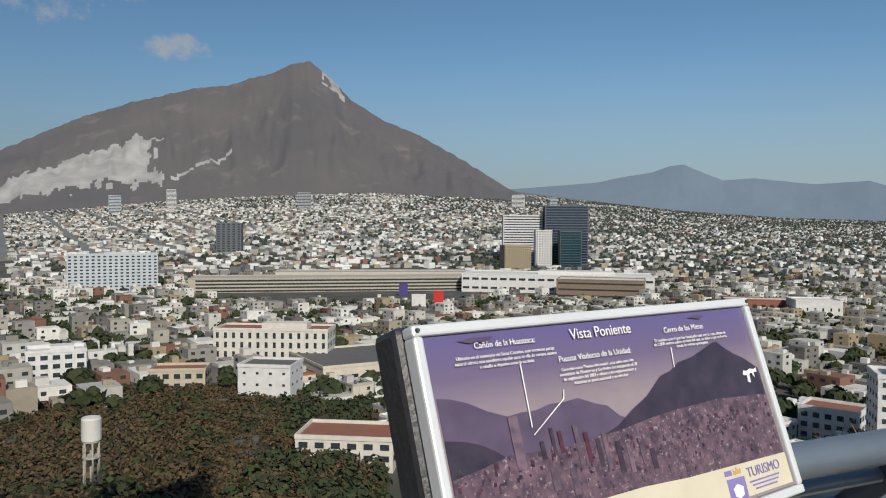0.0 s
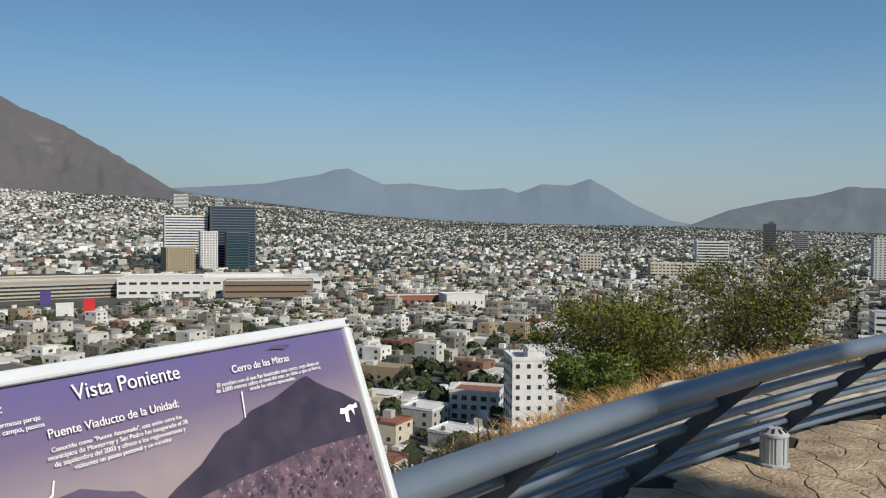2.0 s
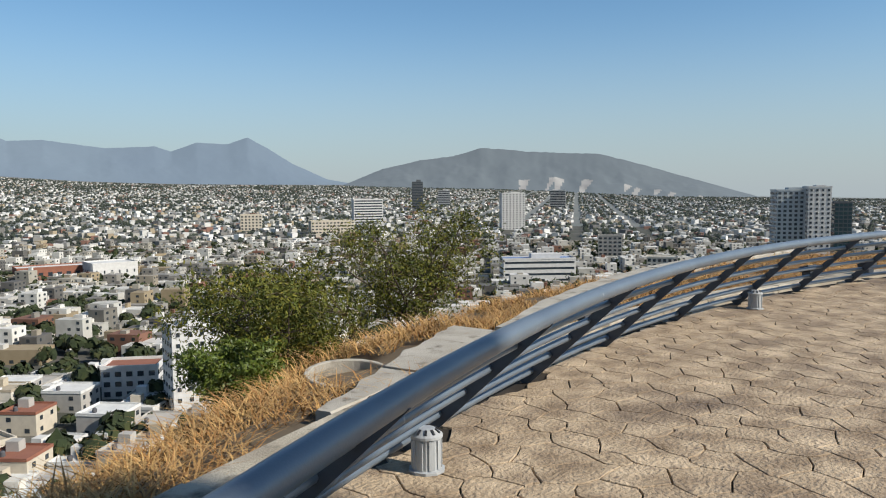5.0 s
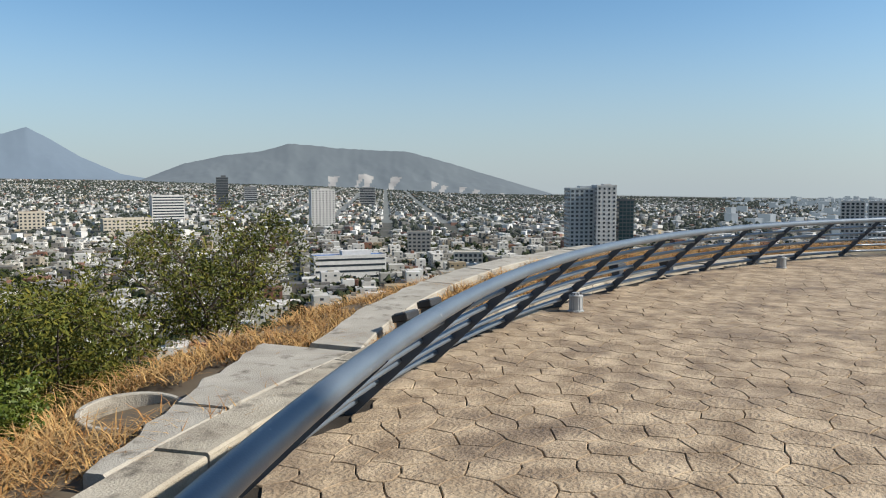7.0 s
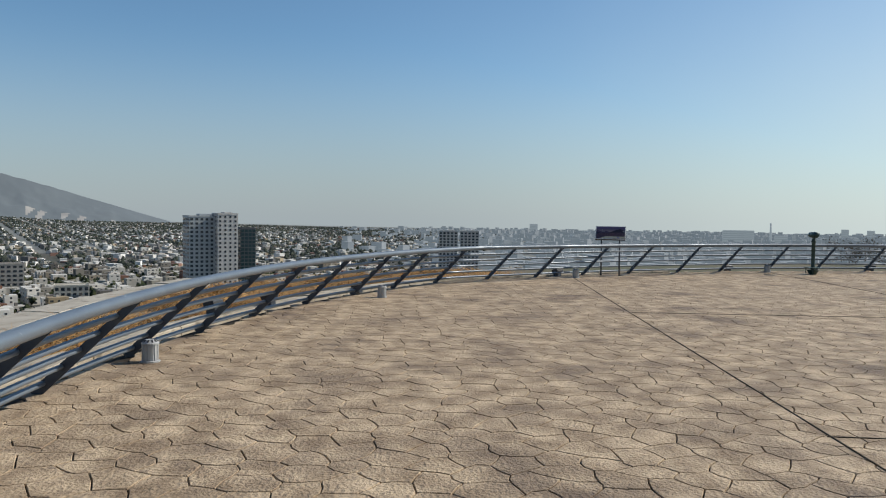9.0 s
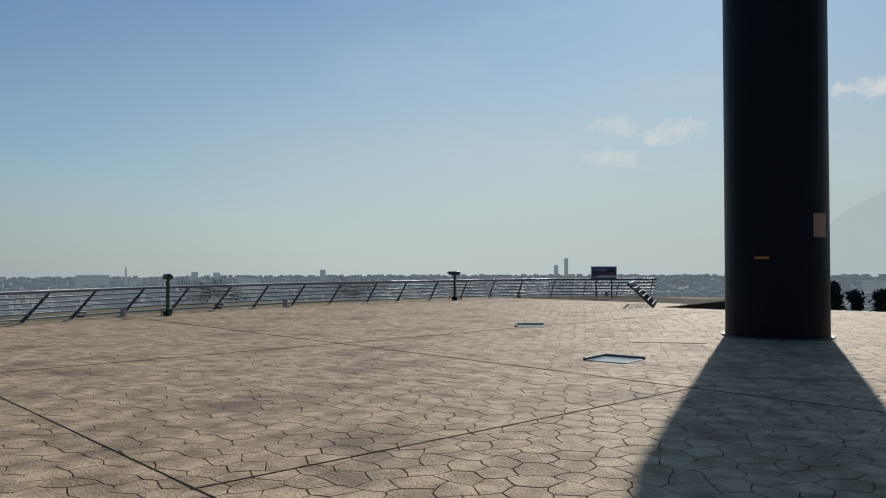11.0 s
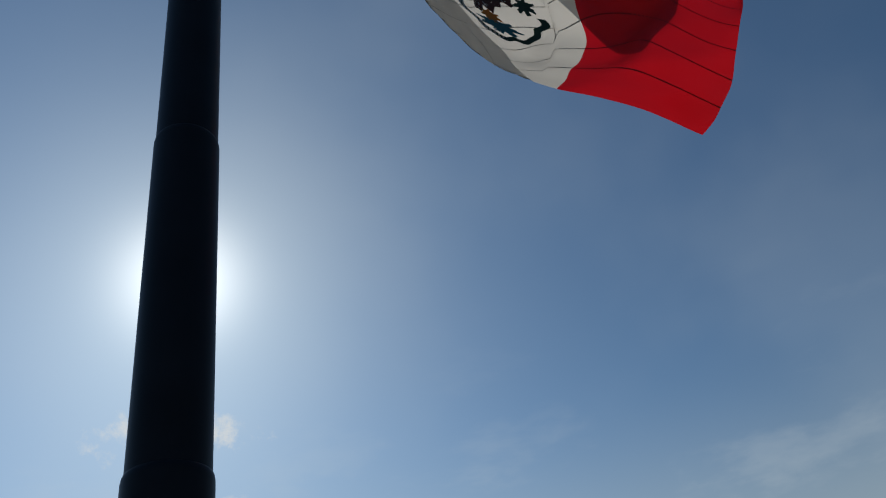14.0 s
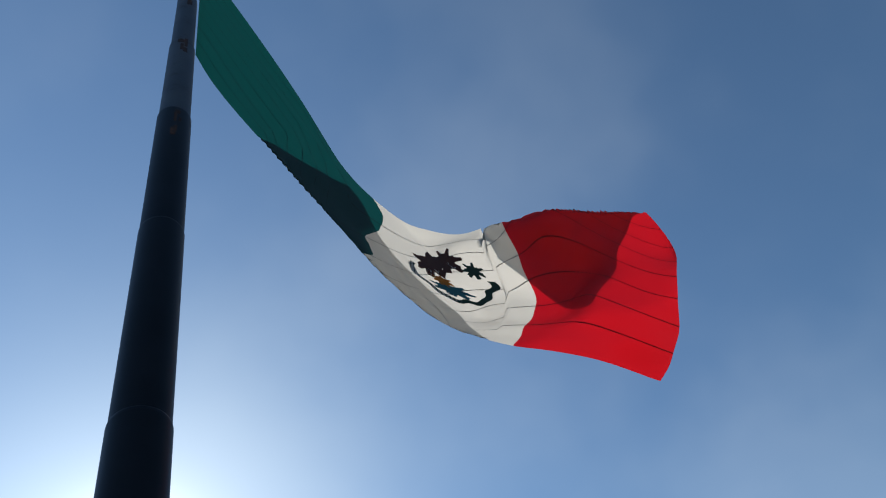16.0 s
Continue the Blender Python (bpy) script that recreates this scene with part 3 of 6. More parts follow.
ROOF_MATS = [plain_wall("grey_roof_screed", (0.42, 0.40, 0.37)), plain_wall("white_roof_coat", (0.66, 0.66, 0.64)), plain_wall("red_roof_coat", (0.27, 0.11, 0.07)), plain_wall("tan_roof_screed", (0.42, 0.36, 0.27))]
TANK = plain_wall("dark_tank", (0.09, 0.09, 0.10))
WIN_MESH = bpy.data.meshes.new("window")
_b = boxed((1.3, 0.12, 1.2))
_b.to_mesh(WIN_MESH)
_b.free()


def leaf_lump(x, y, z, r, rg, cards):
    """Crowns made of loose leaf cards, as one mesh."""
    n = len(x)
    c = np.repeat(np.stack([x, y, z], -1), cards, axis=0)
    rr = np.repeat(r, cards)[:, None]
    d = rg.normal(0, 1, (len(c), 3))
    d /= np.linalg.norm(d, axis=1)[:, None]
    d[:, 2] = np.abs(d[:, 2]) * 0.85
    c = c + d * rr * rg.uniform(0.55, 1.0, (len(c), 1))
    a = np.cross(d, rg.normal(0, 1, d.shape))
    a /= np.linalg.norm(a, axis=1)[:, None]
    b = np.cross(d, a) + d * rg.normal(0, 0.35, (len(c), 1))
    s = rr * rg.uniform(0.22, 0.42, (len(c), 1))
    v = np.stack([c - a * s, c - b * s, c + a * s, c + b * s], 1).reshape(-1, 3)
    return v, np.arange(len(c) * 4).reshape(-1, 4)


def core_lump(x, y, z, r, rg):
    """The dense dark heart of each crown: an uneven eight-sided lump."""
    n = len(x)
    d = np.array([[1, 0, 0], [0, 1, 0], [-1, 0, 0], [0, -1, 0], [0, 0, 1], [0, 0, -1]], float)
    v = np.stack([x, y, z], -1)[:, None] + d[None] * r[:, None, None] * rg.uniform(0.55, 1.05, (n, 6, 1)) + rg.normal(0, 0.12, (n, 6, 3)) * r[:, None, None]
    q = np.array([[0, 1, 4], [1, 2, 4], [2, 3, 4], [3, 0, 4], [1, 0, 5], [2, 1, 5], [3, 2, 5], [0, 3, 5]])
    return v.reshape(-1, 3), (np.arange(n)[:, None, None] * 6 + q[None]).reshape(-1, 3)


def crowns(name, x, y, z, r, rg, cards, material):
    v, f = leaf_lump(x, y, z, r, rg, cards)
    v2, f2 = core_lump(x, y, z + 0.2 * r, r * 0.85, rg)
    return raw(name, np.concatenate([v, v2]), f.tolist() + (f2 + len(v)).tolist(), material)


def build_city():
    rg = np.random.default_rng(3)
    # nearer quarters
    x, y = plots(150, 1050, -36, 106, 11.5, 0.62, (8, 5))
    az, r = np.degrees(np.arctan2(x, y)), np.hypot(x, y)
    ok = clear_of(x, y) & ~((az < -3) & (r < 300 - 4 * np.abs(az + 15))) & (r > 165)
    x, y, az, r = x[ok], y[ok], az[ok], r[ok]
    is_tree = rg.random(len(x)) < 0.30
    hx, hy, hr, ha = x[~is_tree], y[~is_tree], r[~is_tree], az[~is_tree]
    # the closest houses stand as things of their own
    protos = [near_box(f, w, d, i) for i, (f, w, d) in enumerate(((1, 10, 12), (2, 11, 9), (1, 12, 11), (2, 10, 11), (1, 9, 13), (1, 12, 10), (2, 10, 10), (2, 11, 12), (1, 13, 9), (1, 10, 10)))]
    order = np.argsort(hr + 3.0 * np.maximum(0, np.abs(ha - 20) - 30))
    close = order[:150]
    for k, i in enumerate(close):
        m = pose(float(hx[i]), float(hy[i]), float(ground_z(hx[i], hy[i])), 0, 0, math.degrees(0.62) + (90 if k % 3 == 0 else 0) + float(rg.normal(0, 3)))
        if k < len(protos):
            protos[k].matrix_basis = m
        else:
            copy_thing(protos[k % len(protos)], m)
    rest = np.setdiff1d(np.arange(len(hx)), close)
    hx, hy, hr = hx[rest], hy[rest], hr[rest]
    n = len(hx)
    st = rg.choice([1, 1, 1, 2, 2, 2, 2, 3, 4], n)
    sx, sy, sz = rg.uniform(7, 14, n), rg.uniform(7, 14, n), st * 2.9 + rg.uniform(0, 1, n)
    hall = rg.random(n) < 0.10
    sx, st = np.where(hall, sx * 2.0, sx), np.where(hall, 1, st)
    sz = np.where(hall, rg.uniform(4, 6.5, n), sz)
    rot = 0.62 + rg.choice([0, math.pi / 2], n) + rg.normal(0, 0.06, n)
    gz = ground_z(hx, hy)
    v1, f1 = box_cloud(hx, hy, gz - 3, sx, sy, sz + 3, rot)
    # roof rooms and tanks
    k2 = rg.random(n) < 0.75
    ox, oy = rg.uniform(-0.25, 0.25, n) * sx, rg.uniform(-0.25, 0.25, n) * sy
    v2, f2 = box_cloud((hx + ox * np.cos(rot) - oy * np.sin(rot))[k2], (hy + ox * np.sin(rot) + oy * np.cos(rot))[k2], (gz + sz)[k2], rg.uniform(1.2, 4.5, n)[k2], rg.uniform(1.2, 4, n)[k2], rg.uniform(0.8, 2.6, n)[k2], rot[k2])
    # windows proud of the two faces that look to the hill
    wx, wy, wz, wsx, wsy, wsz, wr = [], [], [], [], [], [], []
    for i in range(n):
        for fl in range(st[i]):
            for side in range(4):
                a = rot[i] + side * math.pi / 2
                nx, ny = math.sin(a), -math.cos(a)
                if nx * hx[i] + ny * hy[i] > 0:
                    continue
                length, off = (sx[i], sy[i] / 2) if side % 2 == 0 else (sy[i], sx[i] / 2)
                for q in range(max(1, int(length / 4.2))):
                    if rg.random() < 0.72:
                        t = ((q + 0.5) / max(1, int(length / 4.2)) - 0.5) * length
                        wx.append(hx[i] + nx * off + math.cos(a) * t)
                        wy.append(hy[i] + ny * off + math.sin(a) * t)
                        wz.append(gz[i] + fl * 2.9 + 0.9)
                        wsx.append(rg.uniform(1.0, 2.2)); wsy.append(0.14); wsz.append(1.3); wr.append(a)
    v3, f3 = box_cloud(*(np.array(q) for q in (wx, wy, wz, wsx, wsy, wsz, wr)))
    v = np.concatenate([v1, v2, v3])
    f = np.concatenate([f1, f2 + len(v1), f3 + len(v1) + len(v2)])
    ob = raw("city_houses", v, f, [HOUSE, WINDOW], index=np.concatenate([np.zeros(len(f1) + len(f2), int), np.ones(len(f3), int)]))
    tagged(ob, "dense quarter of white and cream flat-roofed houses", "houses", kind="stuff")
    # street and garden trees
    tx, ty = x[is_tree], y[is_tree]
    more = rg.random(len(x)) < 0.98
    more &= clear_of(x, y)
    groves = np.array([noise.noise(Vector((a * 0.012, b * 0.012, 4.0))) for a, b in zip(x, y)]) > 0.18
    tx = np.concatenate([tx, x[more] + rg.normal(0, 6.5, more.sum()), x[groves] + rg.normal(0, 5, groves.sum())])
    ty = np.concatenate([ty, y[more] + rg.normal(0, 6.5, more.sum()), y[groves] + rg.normal(0, 5, groves.sum())])
    rr = rg.uniform(2.0, 5.2, len(tx))
    near = np.hypot(tx, ty) < 460
    for sel, cards, nm in ((near, 60, "near_city_trees"), (~near, 12, "city_trees")):
        ob = crowns(nm, tx[sel], ty[sel], ground_z(tx[sel], ty[sel]) + rr[sel] * 0.75, rr[sel], rg, cards, TREE)
        tagged(ob, "dusty green street and garden trees among houses", "trees", kind="stuff")
    # far quarters
    x, y = plots(1050, 4350, -36, 98, 15.5, 0.5, (9, 7))
    ok = clear_of(x, y) & (rg.random(len(x)) < (98 - np.degrees(np.arctan2(x, y))) / 12)
    x, y = x[ok], y[ok]
    r, az = np.hypot(x, y), np.degrees(np.arctan2(x, y))
    green = np.array([noise.noise(Vector((a * 0.004, b * 0.004, 0.0))) for a, b in zip(x, y)])
    is_tree = rg.random(len(x)) < 0.50 + 0.5 * green - 0.26 * np.clip((8 - az) / 12, 0, 1)
    bare = (az < -9) & (np.degrees(np.arctan2(ground_z(x, y), r)) > 1.2 + 0.09 * (az + 30) + 0.5 * green)
    is_tree &= ~bare
    hx, hy, hr = x[~is_tree & ~bare], y[~is_tree & ~bare], r[~is_tree & ~bare]
    n = len(hx)
    k = np.clip(1.05 - hr / 7000, 0.5, 1)
    sx, sy = rg.uniform(6, 18, n) * k, rg.uniform(6, 14, n) * k
    sz = rg.choice([3, 3, 4, 5, 6, 6, 9], n) * k
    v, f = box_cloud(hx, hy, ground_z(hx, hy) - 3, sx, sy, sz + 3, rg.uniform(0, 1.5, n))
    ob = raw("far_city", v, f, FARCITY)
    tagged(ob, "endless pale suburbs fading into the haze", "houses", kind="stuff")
    tx, ty = x[is_tree], y[is_tree]
    rr = rg.uniform(3, 7, len(tx))
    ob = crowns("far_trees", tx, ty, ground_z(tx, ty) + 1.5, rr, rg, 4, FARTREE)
    tagged(ob, "dark tree canopy between far suburbs", "trees", kind="stuff")
    # eastern and southern plain, its thick haze painted into HAZECITY
    x, y = (np.concatenate(q) for q in zip(plots(700, 4400, 86, 180, 34, 0.3, (7, 5)), plots(700, 4400, -180, -150, 34, 0.3, (7, 5))))
    az = np.degrees(np.arctan2(x, y))
    thin = (az < 0) | (rg.random(len(x)) < (az - 84) / 22)
    x, y = x[thin], y[thin]
    n = len(x)
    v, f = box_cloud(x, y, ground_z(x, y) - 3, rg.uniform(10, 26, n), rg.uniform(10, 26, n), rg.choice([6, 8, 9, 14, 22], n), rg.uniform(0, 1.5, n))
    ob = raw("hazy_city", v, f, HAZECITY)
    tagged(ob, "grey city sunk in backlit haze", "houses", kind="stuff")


# greyed render whose blue-grey glow takes the place of haze
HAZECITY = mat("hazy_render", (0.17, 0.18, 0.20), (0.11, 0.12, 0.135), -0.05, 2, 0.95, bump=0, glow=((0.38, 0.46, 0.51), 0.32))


# ---- landmark buildings ----
def unit_window(w, h, d=0.3):
    me = bpy.data.meshes.new("window")
    b = boxed((w, d, h))
    b.to_mesh(me)
    b.free()
    return me


def block(name, label, az, dist, width, depth, height, wall, turn=0.0, floors=6, bays=8, glass=None, win=(0.55, 0.5), bands=False, sides=True, crown=0.0, base=None, category="building", roof=None):
    """A building with its storeys: windows cell by cell, or glass ribbons floor by floor."""
    x, y = at_dir(az, dist)
    z = float(ground_z(x, y)) if base is None else base
    glass = glass or WINDOW
    bands = bands or dist > 1480
    sides = sides and dist < 1000
    CLEAR.append((x, y, 0.5 * math.hypot(width, depth) + 4))
    root = thing(name, pose(x, y, z, 0, 0, -az + turn), label, category)
    part("wall", boxed((width, depth, height + 6), pose(0, 0, height / 2 - 3)), wall, root)
    bm = bmesh.new()
    for sx, sy, px, py in ((width + 0.4, 0.4, 0, depth / 2), (width + 0.4, 0.4, 0, -depth / 2), (0.4, depth - 0.4, width / 2, 0), (0.4, depth - 0.4, -width / 2, 0)):
        box(bm, (sx, sy, 1.2), pose(px, py, height + 0.6))
    part("parapet", bm, wall, root)
    if roof:
        part("roof", boxed((width - 0.6, depth - 0.6, 0.3), pose(0, 0, height + 0.15)), roof, root)
    if crown:
        part("roof_house", boxed((width * 0.4, depth * 0.5, crown), pose(width * 0.1, 0, height + crown / 2)), wall, root)
    fh = height / floors
    faces = [(0, width, -depth / 2, bays)]
    if sides:
        nb = max(1, round(bays * depth / width))
        faces += [(90, depth, -width / 2, nb), (-90, depth, -width / 2, nb)]
    for ang, length, off, nb in faces:
        rot = pose(0, 0, 0, 0, 0, ang)
        if bands:
            me = unit_window(length * 0.96, fh * win[1])
            for fl in range(floors):
                ob = obj("window_band", me, glass, root)
                ob.matrix_basis = rot @ pose(0, off, (fl + 0.5) * fh)
        else:
            me = unit_window(length / nb * win[0], fh * win[1])
            for fl in range(floors):
                for b in range(nb):
                    ob = obj("window", me, glass, root)
                    ob.matrix_basis = rot @ pose((b + 0.5) / nb * length - length / 2, off, (fl + 0.5) * fh)
    return root


W1, W2, W3 = plain_wall("tower_white", (0.64, 0.63, 0.61)), plain_wall("tower_grey", (0.36, 0.37, 0.38)), plain_wall("tower_tan", (0.36, 0.29, 0.19))
W4, W5 = plain_wall("tower_pale_blue", (0.46, 0.50, 0.52)), plain_wall("tower_dark", (0.11, 0.12, 0.13))
BLUE_GLASS = glass_mat("blue_office_glass", (0.015, 0.03, 0.055), 0.06)
TEAL_GLASS = glass_mat("teal_office_glass", (0.015, 0.045, 0.055), 0.06)
ROOF_GREY, ROOF_WHITE, ROOF_DARK = ROOF_MATS[0], ROOF_MATS[1], plain_wall("dark_roof_felt", (0.12, 0.12, 0.115))
BLUE_ROOF = plain_wall("blue_roof_sheet", (0.10, 0.20, 0.42))
RED_PAINT, PURPLE_PAINT, YELLOW_PAINT = plain_wall("red_billboard", (0.55, 0.03, 0.03)), plain_wall("purple_sign", (0.07, 0.05, 0.20)), plain_wall("yellow_paint", (0.55, 0.33, 0.05))

block("apartment_block", "white eight-storey apartment block with small balconies", 32.3, 234, 13.5, 14, 25.5, W1, 12, 8, 4, win=(0.32, 0.38), crown=3.4)
block("apartment_block", "white three-storey house with dark windows and red tiled strip", 28.5, 262, 17, 13, 9.5, W1, -14, 3, 5, roof=ROOF_MATS[2])
block("apartment_slab", "long pale blue-grey apartment slab", -22.1, 915, 92, 16, 40, W4, 2, 11, 16, win=(0.5, 0.45), crown=3)
block("office_tower", "dark blue glass office tower with white floor bands", 10.6, 1300, 72, 40, 96, W5, 8, 22, 10, BLUE_GLASS, (0.9, 0.72), bands=True, crown=4)
block("office_tower", "office tower with white bands and blue glass", 7.4, 1310, 66, 36, 78, W1, 5, 18, 10, BLUE_GLASS, (0.9, 0.42), bands=True)
block("office_tower", "white residential tower with square windows", 8.97, 1235, 26, 22, 58, W1, 8, 15, 6, win=(0.5, 0.5))
block("office_tower", "dark teal glass curtain-walled office tower", 10.95, 1240, 34, 26, 57, W5, 8, 14, 6, TEAL_GLASS, (0.9, 0.85), bands=True)
block("office_tower", "low tan office block", 6.9, 1190, 42, 30, 36, W3, 16, 9, 12, win=(0.4, 0.6))
block("shopping_mall", "long white shopping mall with ribbed roof", 10.0, 870, 210, 60, 20, W1, -4, 2, 20, win=(0.7, 0.25), roof=ROOF_WHITE, crown=4)
block("shopping_mall", "brown curved-front wing of the mall", 13.2, 800, 88, 40, 19, plain_wall("brown_panel", (0.22, 0.16, 0.11)), -3, 3, 12, win=(0.8, 0.25), bands=True, roof=ROOF_WHITE)
block("parking_deck", "long open concrete parking deck", -4.6, 880, 380, 55, 15, plain_wall("deck_concrete", (0.42, 0.37, 0.29)), 6, 4, 40, WINDOW, (0.9, 0.5), bands=True, roof=ROOF_GREY)
block("parking_deck", "low cream commercial row", -1.5, 1010, 330, 60, 13, HOUSE_WALLS[1], 3, 2, 30, win=(0.6, 0.4), roof=ROOF_GREY)
block("hotel", "white four-storey hotel with narrow windows and red roof", -11.4, 357, 52, 18, 17, HOUSE_WALLS[3], -16, 4, 14, win=(0.35, 0.6), roof=ROOF_MATS[2], crown=3)
block("warehouse", "large warehouse with dark flat roof", -5.8, 335, 44, 46, 8, HOUSE_WALLS[1], 22, 1, 8, win=(0.5, 0.25), roof=ROOF_DARK)
block("white_house", "white cubic house with solar panels", -11.9, 278, 19, 15, 12, W1, -20, 3, 4, win=(0.2, 0.2), roof=ROOF_DARK)
block("apartment_block", "white four-storey block with deep balconies", -26.1, 318, 20, 14, 13, W1, 0, 4, 5, win=(0.6, 0.5), crown=2)
block("tower_block", "slim dark and white tower block", -14.2, 1450, 45, 30, 52, W5, -8, 12, 5, win=(0.5, 0.5))
block("tower_block", "white hillside tower block", -18.1, 3000, 34, 30, 66, W1, 0, 14, 8, win=(0.5, 0.5), sides=False)
block("tower_block", "white hillside tower block", -21.8, 2900, 40, 30, 62, W4, 0, 12, 8, win=(0.5, 0.5), sides=False)
block("tower_block", "grey hillside tower block", -8.8, 2700, 46, 30, 52, W2, 0, 10, 5, win=(0.5, 0.5), sides=False)
block("tower_block", "pale hillside tower block", 7.2, 3100, 52, 30, 52, W1, 0, 10, 5, win=(0.5, 0.5), sides=False)
block("tower_block", "pale hillside tower block", 9.8, 3050, 30, 24, 56, W4, 0, 10, 4, win=(0.5, 0.5), sides=False)
block("slab_tower", "white slab tower with grid of windows", 45.7, 1500, 58, 20, 46, W1, 14, 9, 9, win=(0.5, 0.5))
block("dark_tower", "slender dark residential tower", 49.5, 2000, 29, 24, 74, W5, 0, 18, 5, win=(0.6, 0.5), crown=6)
block("white_tower", "tall white residential tower", 56.6, 1330, 41, 26, 62, W1, 10, 16, 7, win=(0.45, 0.4), crown=3)
block("pattern_tower", "white tower with chequered dark windows", 60.0, 2200, 45, 30, 52, W1, 0, 11, 8, win=(0.6, 0.7))
block("grey_tower", "plain grey office block with window rows", 51.5, 2300, 36, 26, 44, W2, 0, 8, 5, win=(0.6, 0.5))
block("office_block", "cream rendered office block with window rows", 37.2, 1350, 36, 24, 26, HOUSE_WALLS[1], 0, 5, 6, win=(0.5, 0.5))
block("office_block", "long ochre office block with window rows", 43.0, 1250, 70, 30, 20, HOUSE_WALLS[1], 10, 4, 12, win=(0.6, 0.4))
block("residential_tower", "grey and white residential tower with dark roofline", 75.9, 600, 22, 20, 69, W4, 14, 22, 6, win=(0.55, 0.55), crown=2.5)
block("residential_tower", "white residential tower with dark roofline", 77.55, 596, 15, 18, 71, W1, 14, 22, 4, win=(0.4, 0.5), crown=2.0)
block("residential_tower", "dark glass residential tower", 79.0, 640, 12, 18, 60, W5, 14, 20, 4, TEAL_GLASS, (0.8, 0.7))
block("twin_tower", "white ribbed residential twin tower", 94.0, 900, 22, 22, 56, W1, 0, 16, 5, win=(0.6, 0.6), crown=2)
block("twin_tower", "white ribbed residential twin tower", 95.6, 900, 22, 22, 56, W1, 0, 16, 5, win=(0.6, 0.6), crown=2)
block("school_building", "long white block with blue roof", 58.4, 590, 56, 20, 18, W1, 12, 4, 12, win=(0.7, 0.35), bands=True, roof=BLUE_ROOF, crown=4)
block("office_block", "grey block by the avenue", 63.8, 800, 24, 18, 24, HOUSE_WALLS[2], 0, 6, 5, win=(0.6, 0.5))
block("office_block", "dark-fronted block by the avenue", 67.5, 640, 24, 18, 16, HOUSE_WALLS[3], 0, 4, 6, win=(0.6, 0.6))
block("store", "wide low white store with flat roof", 27.5, 700, 36, 30, 13, W1, 16, 1, 6, win=(0.2, 0.2), roof=ROOF_WHITE)
block("store", "low red store behind the lot", 23.9, 720, 56, 24, 10, ROOF_MATS[2], 10, 1, 8, win=(0.5, 0.3), roof=ROOF_WHITE)
block("billboard", "red advertising billboard on a roof", 1.0, 640, 8, 3, 16, RED_PAINT, 0, 1, 1, win=(0.02, 0.02), sides=False)
block("billboard", "white advertising wall on a roof", -0.5, 645, 12, 4, 13, W1, 0, 1, 1, win=(0.02, 0.02), sides=False)
block("billboard", "purple sign board on a deck", -1.6, 800, 9, 3, 12, PURPLE_PAINT, 0, 1, 1, win=(0.02, 0.02), sides=False)
block("yellow_house", "yellow house with red roof", -18.2, 300, 20, 12, 7, HOUSE_WALLS[4], -12, 2, 5, roof=ROOF_MATS[2])
block("brown_house", "house with broad brown tiled roof", 17.0, 205, 22, 18, 6, HOUSE_WALLS[1], 20, 1, 5, roof=ROOF_MATS[3])
block("brown_house", "house with red-brown roof terraces", -6.3, 205, 26, 16, 6, HOUSE_WALLS[3], -14, 2, 6, roof=ROOF_MATS[2])

# tower and window greys emit light so that they look hazed
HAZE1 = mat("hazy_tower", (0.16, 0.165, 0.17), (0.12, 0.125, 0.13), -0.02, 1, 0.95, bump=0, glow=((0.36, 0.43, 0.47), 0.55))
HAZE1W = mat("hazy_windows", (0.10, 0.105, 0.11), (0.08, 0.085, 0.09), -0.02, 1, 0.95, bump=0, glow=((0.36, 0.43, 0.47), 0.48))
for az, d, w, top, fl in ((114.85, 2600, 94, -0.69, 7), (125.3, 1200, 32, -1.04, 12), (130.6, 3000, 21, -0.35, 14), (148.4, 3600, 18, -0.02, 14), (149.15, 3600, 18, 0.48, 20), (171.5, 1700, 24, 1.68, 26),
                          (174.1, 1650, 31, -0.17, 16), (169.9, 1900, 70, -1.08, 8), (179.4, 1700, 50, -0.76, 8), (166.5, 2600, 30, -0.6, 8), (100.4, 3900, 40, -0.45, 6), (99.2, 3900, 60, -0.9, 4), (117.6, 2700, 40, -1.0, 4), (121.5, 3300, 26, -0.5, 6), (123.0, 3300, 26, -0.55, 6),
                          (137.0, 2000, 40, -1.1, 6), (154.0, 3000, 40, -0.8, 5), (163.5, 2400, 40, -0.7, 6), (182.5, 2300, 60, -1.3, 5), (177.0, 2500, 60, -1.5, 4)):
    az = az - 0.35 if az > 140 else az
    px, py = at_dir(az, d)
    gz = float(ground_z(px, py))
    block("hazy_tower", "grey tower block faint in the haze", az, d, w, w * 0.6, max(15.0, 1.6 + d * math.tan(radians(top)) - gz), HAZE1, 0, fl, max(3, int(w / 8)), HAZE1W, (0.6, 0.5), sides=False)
px, py = at_dir(116.94, 2600)
chimney = thing("chimney", pose(px, py, float(ground_z(px, py))), "slender factory chimney in the haze", "chimney")
part("shaft", lathe(bmesh.new(), [(4, 0), (2.6, 68)], 16), HAZE1, chimney, smooth=True)
build_city()


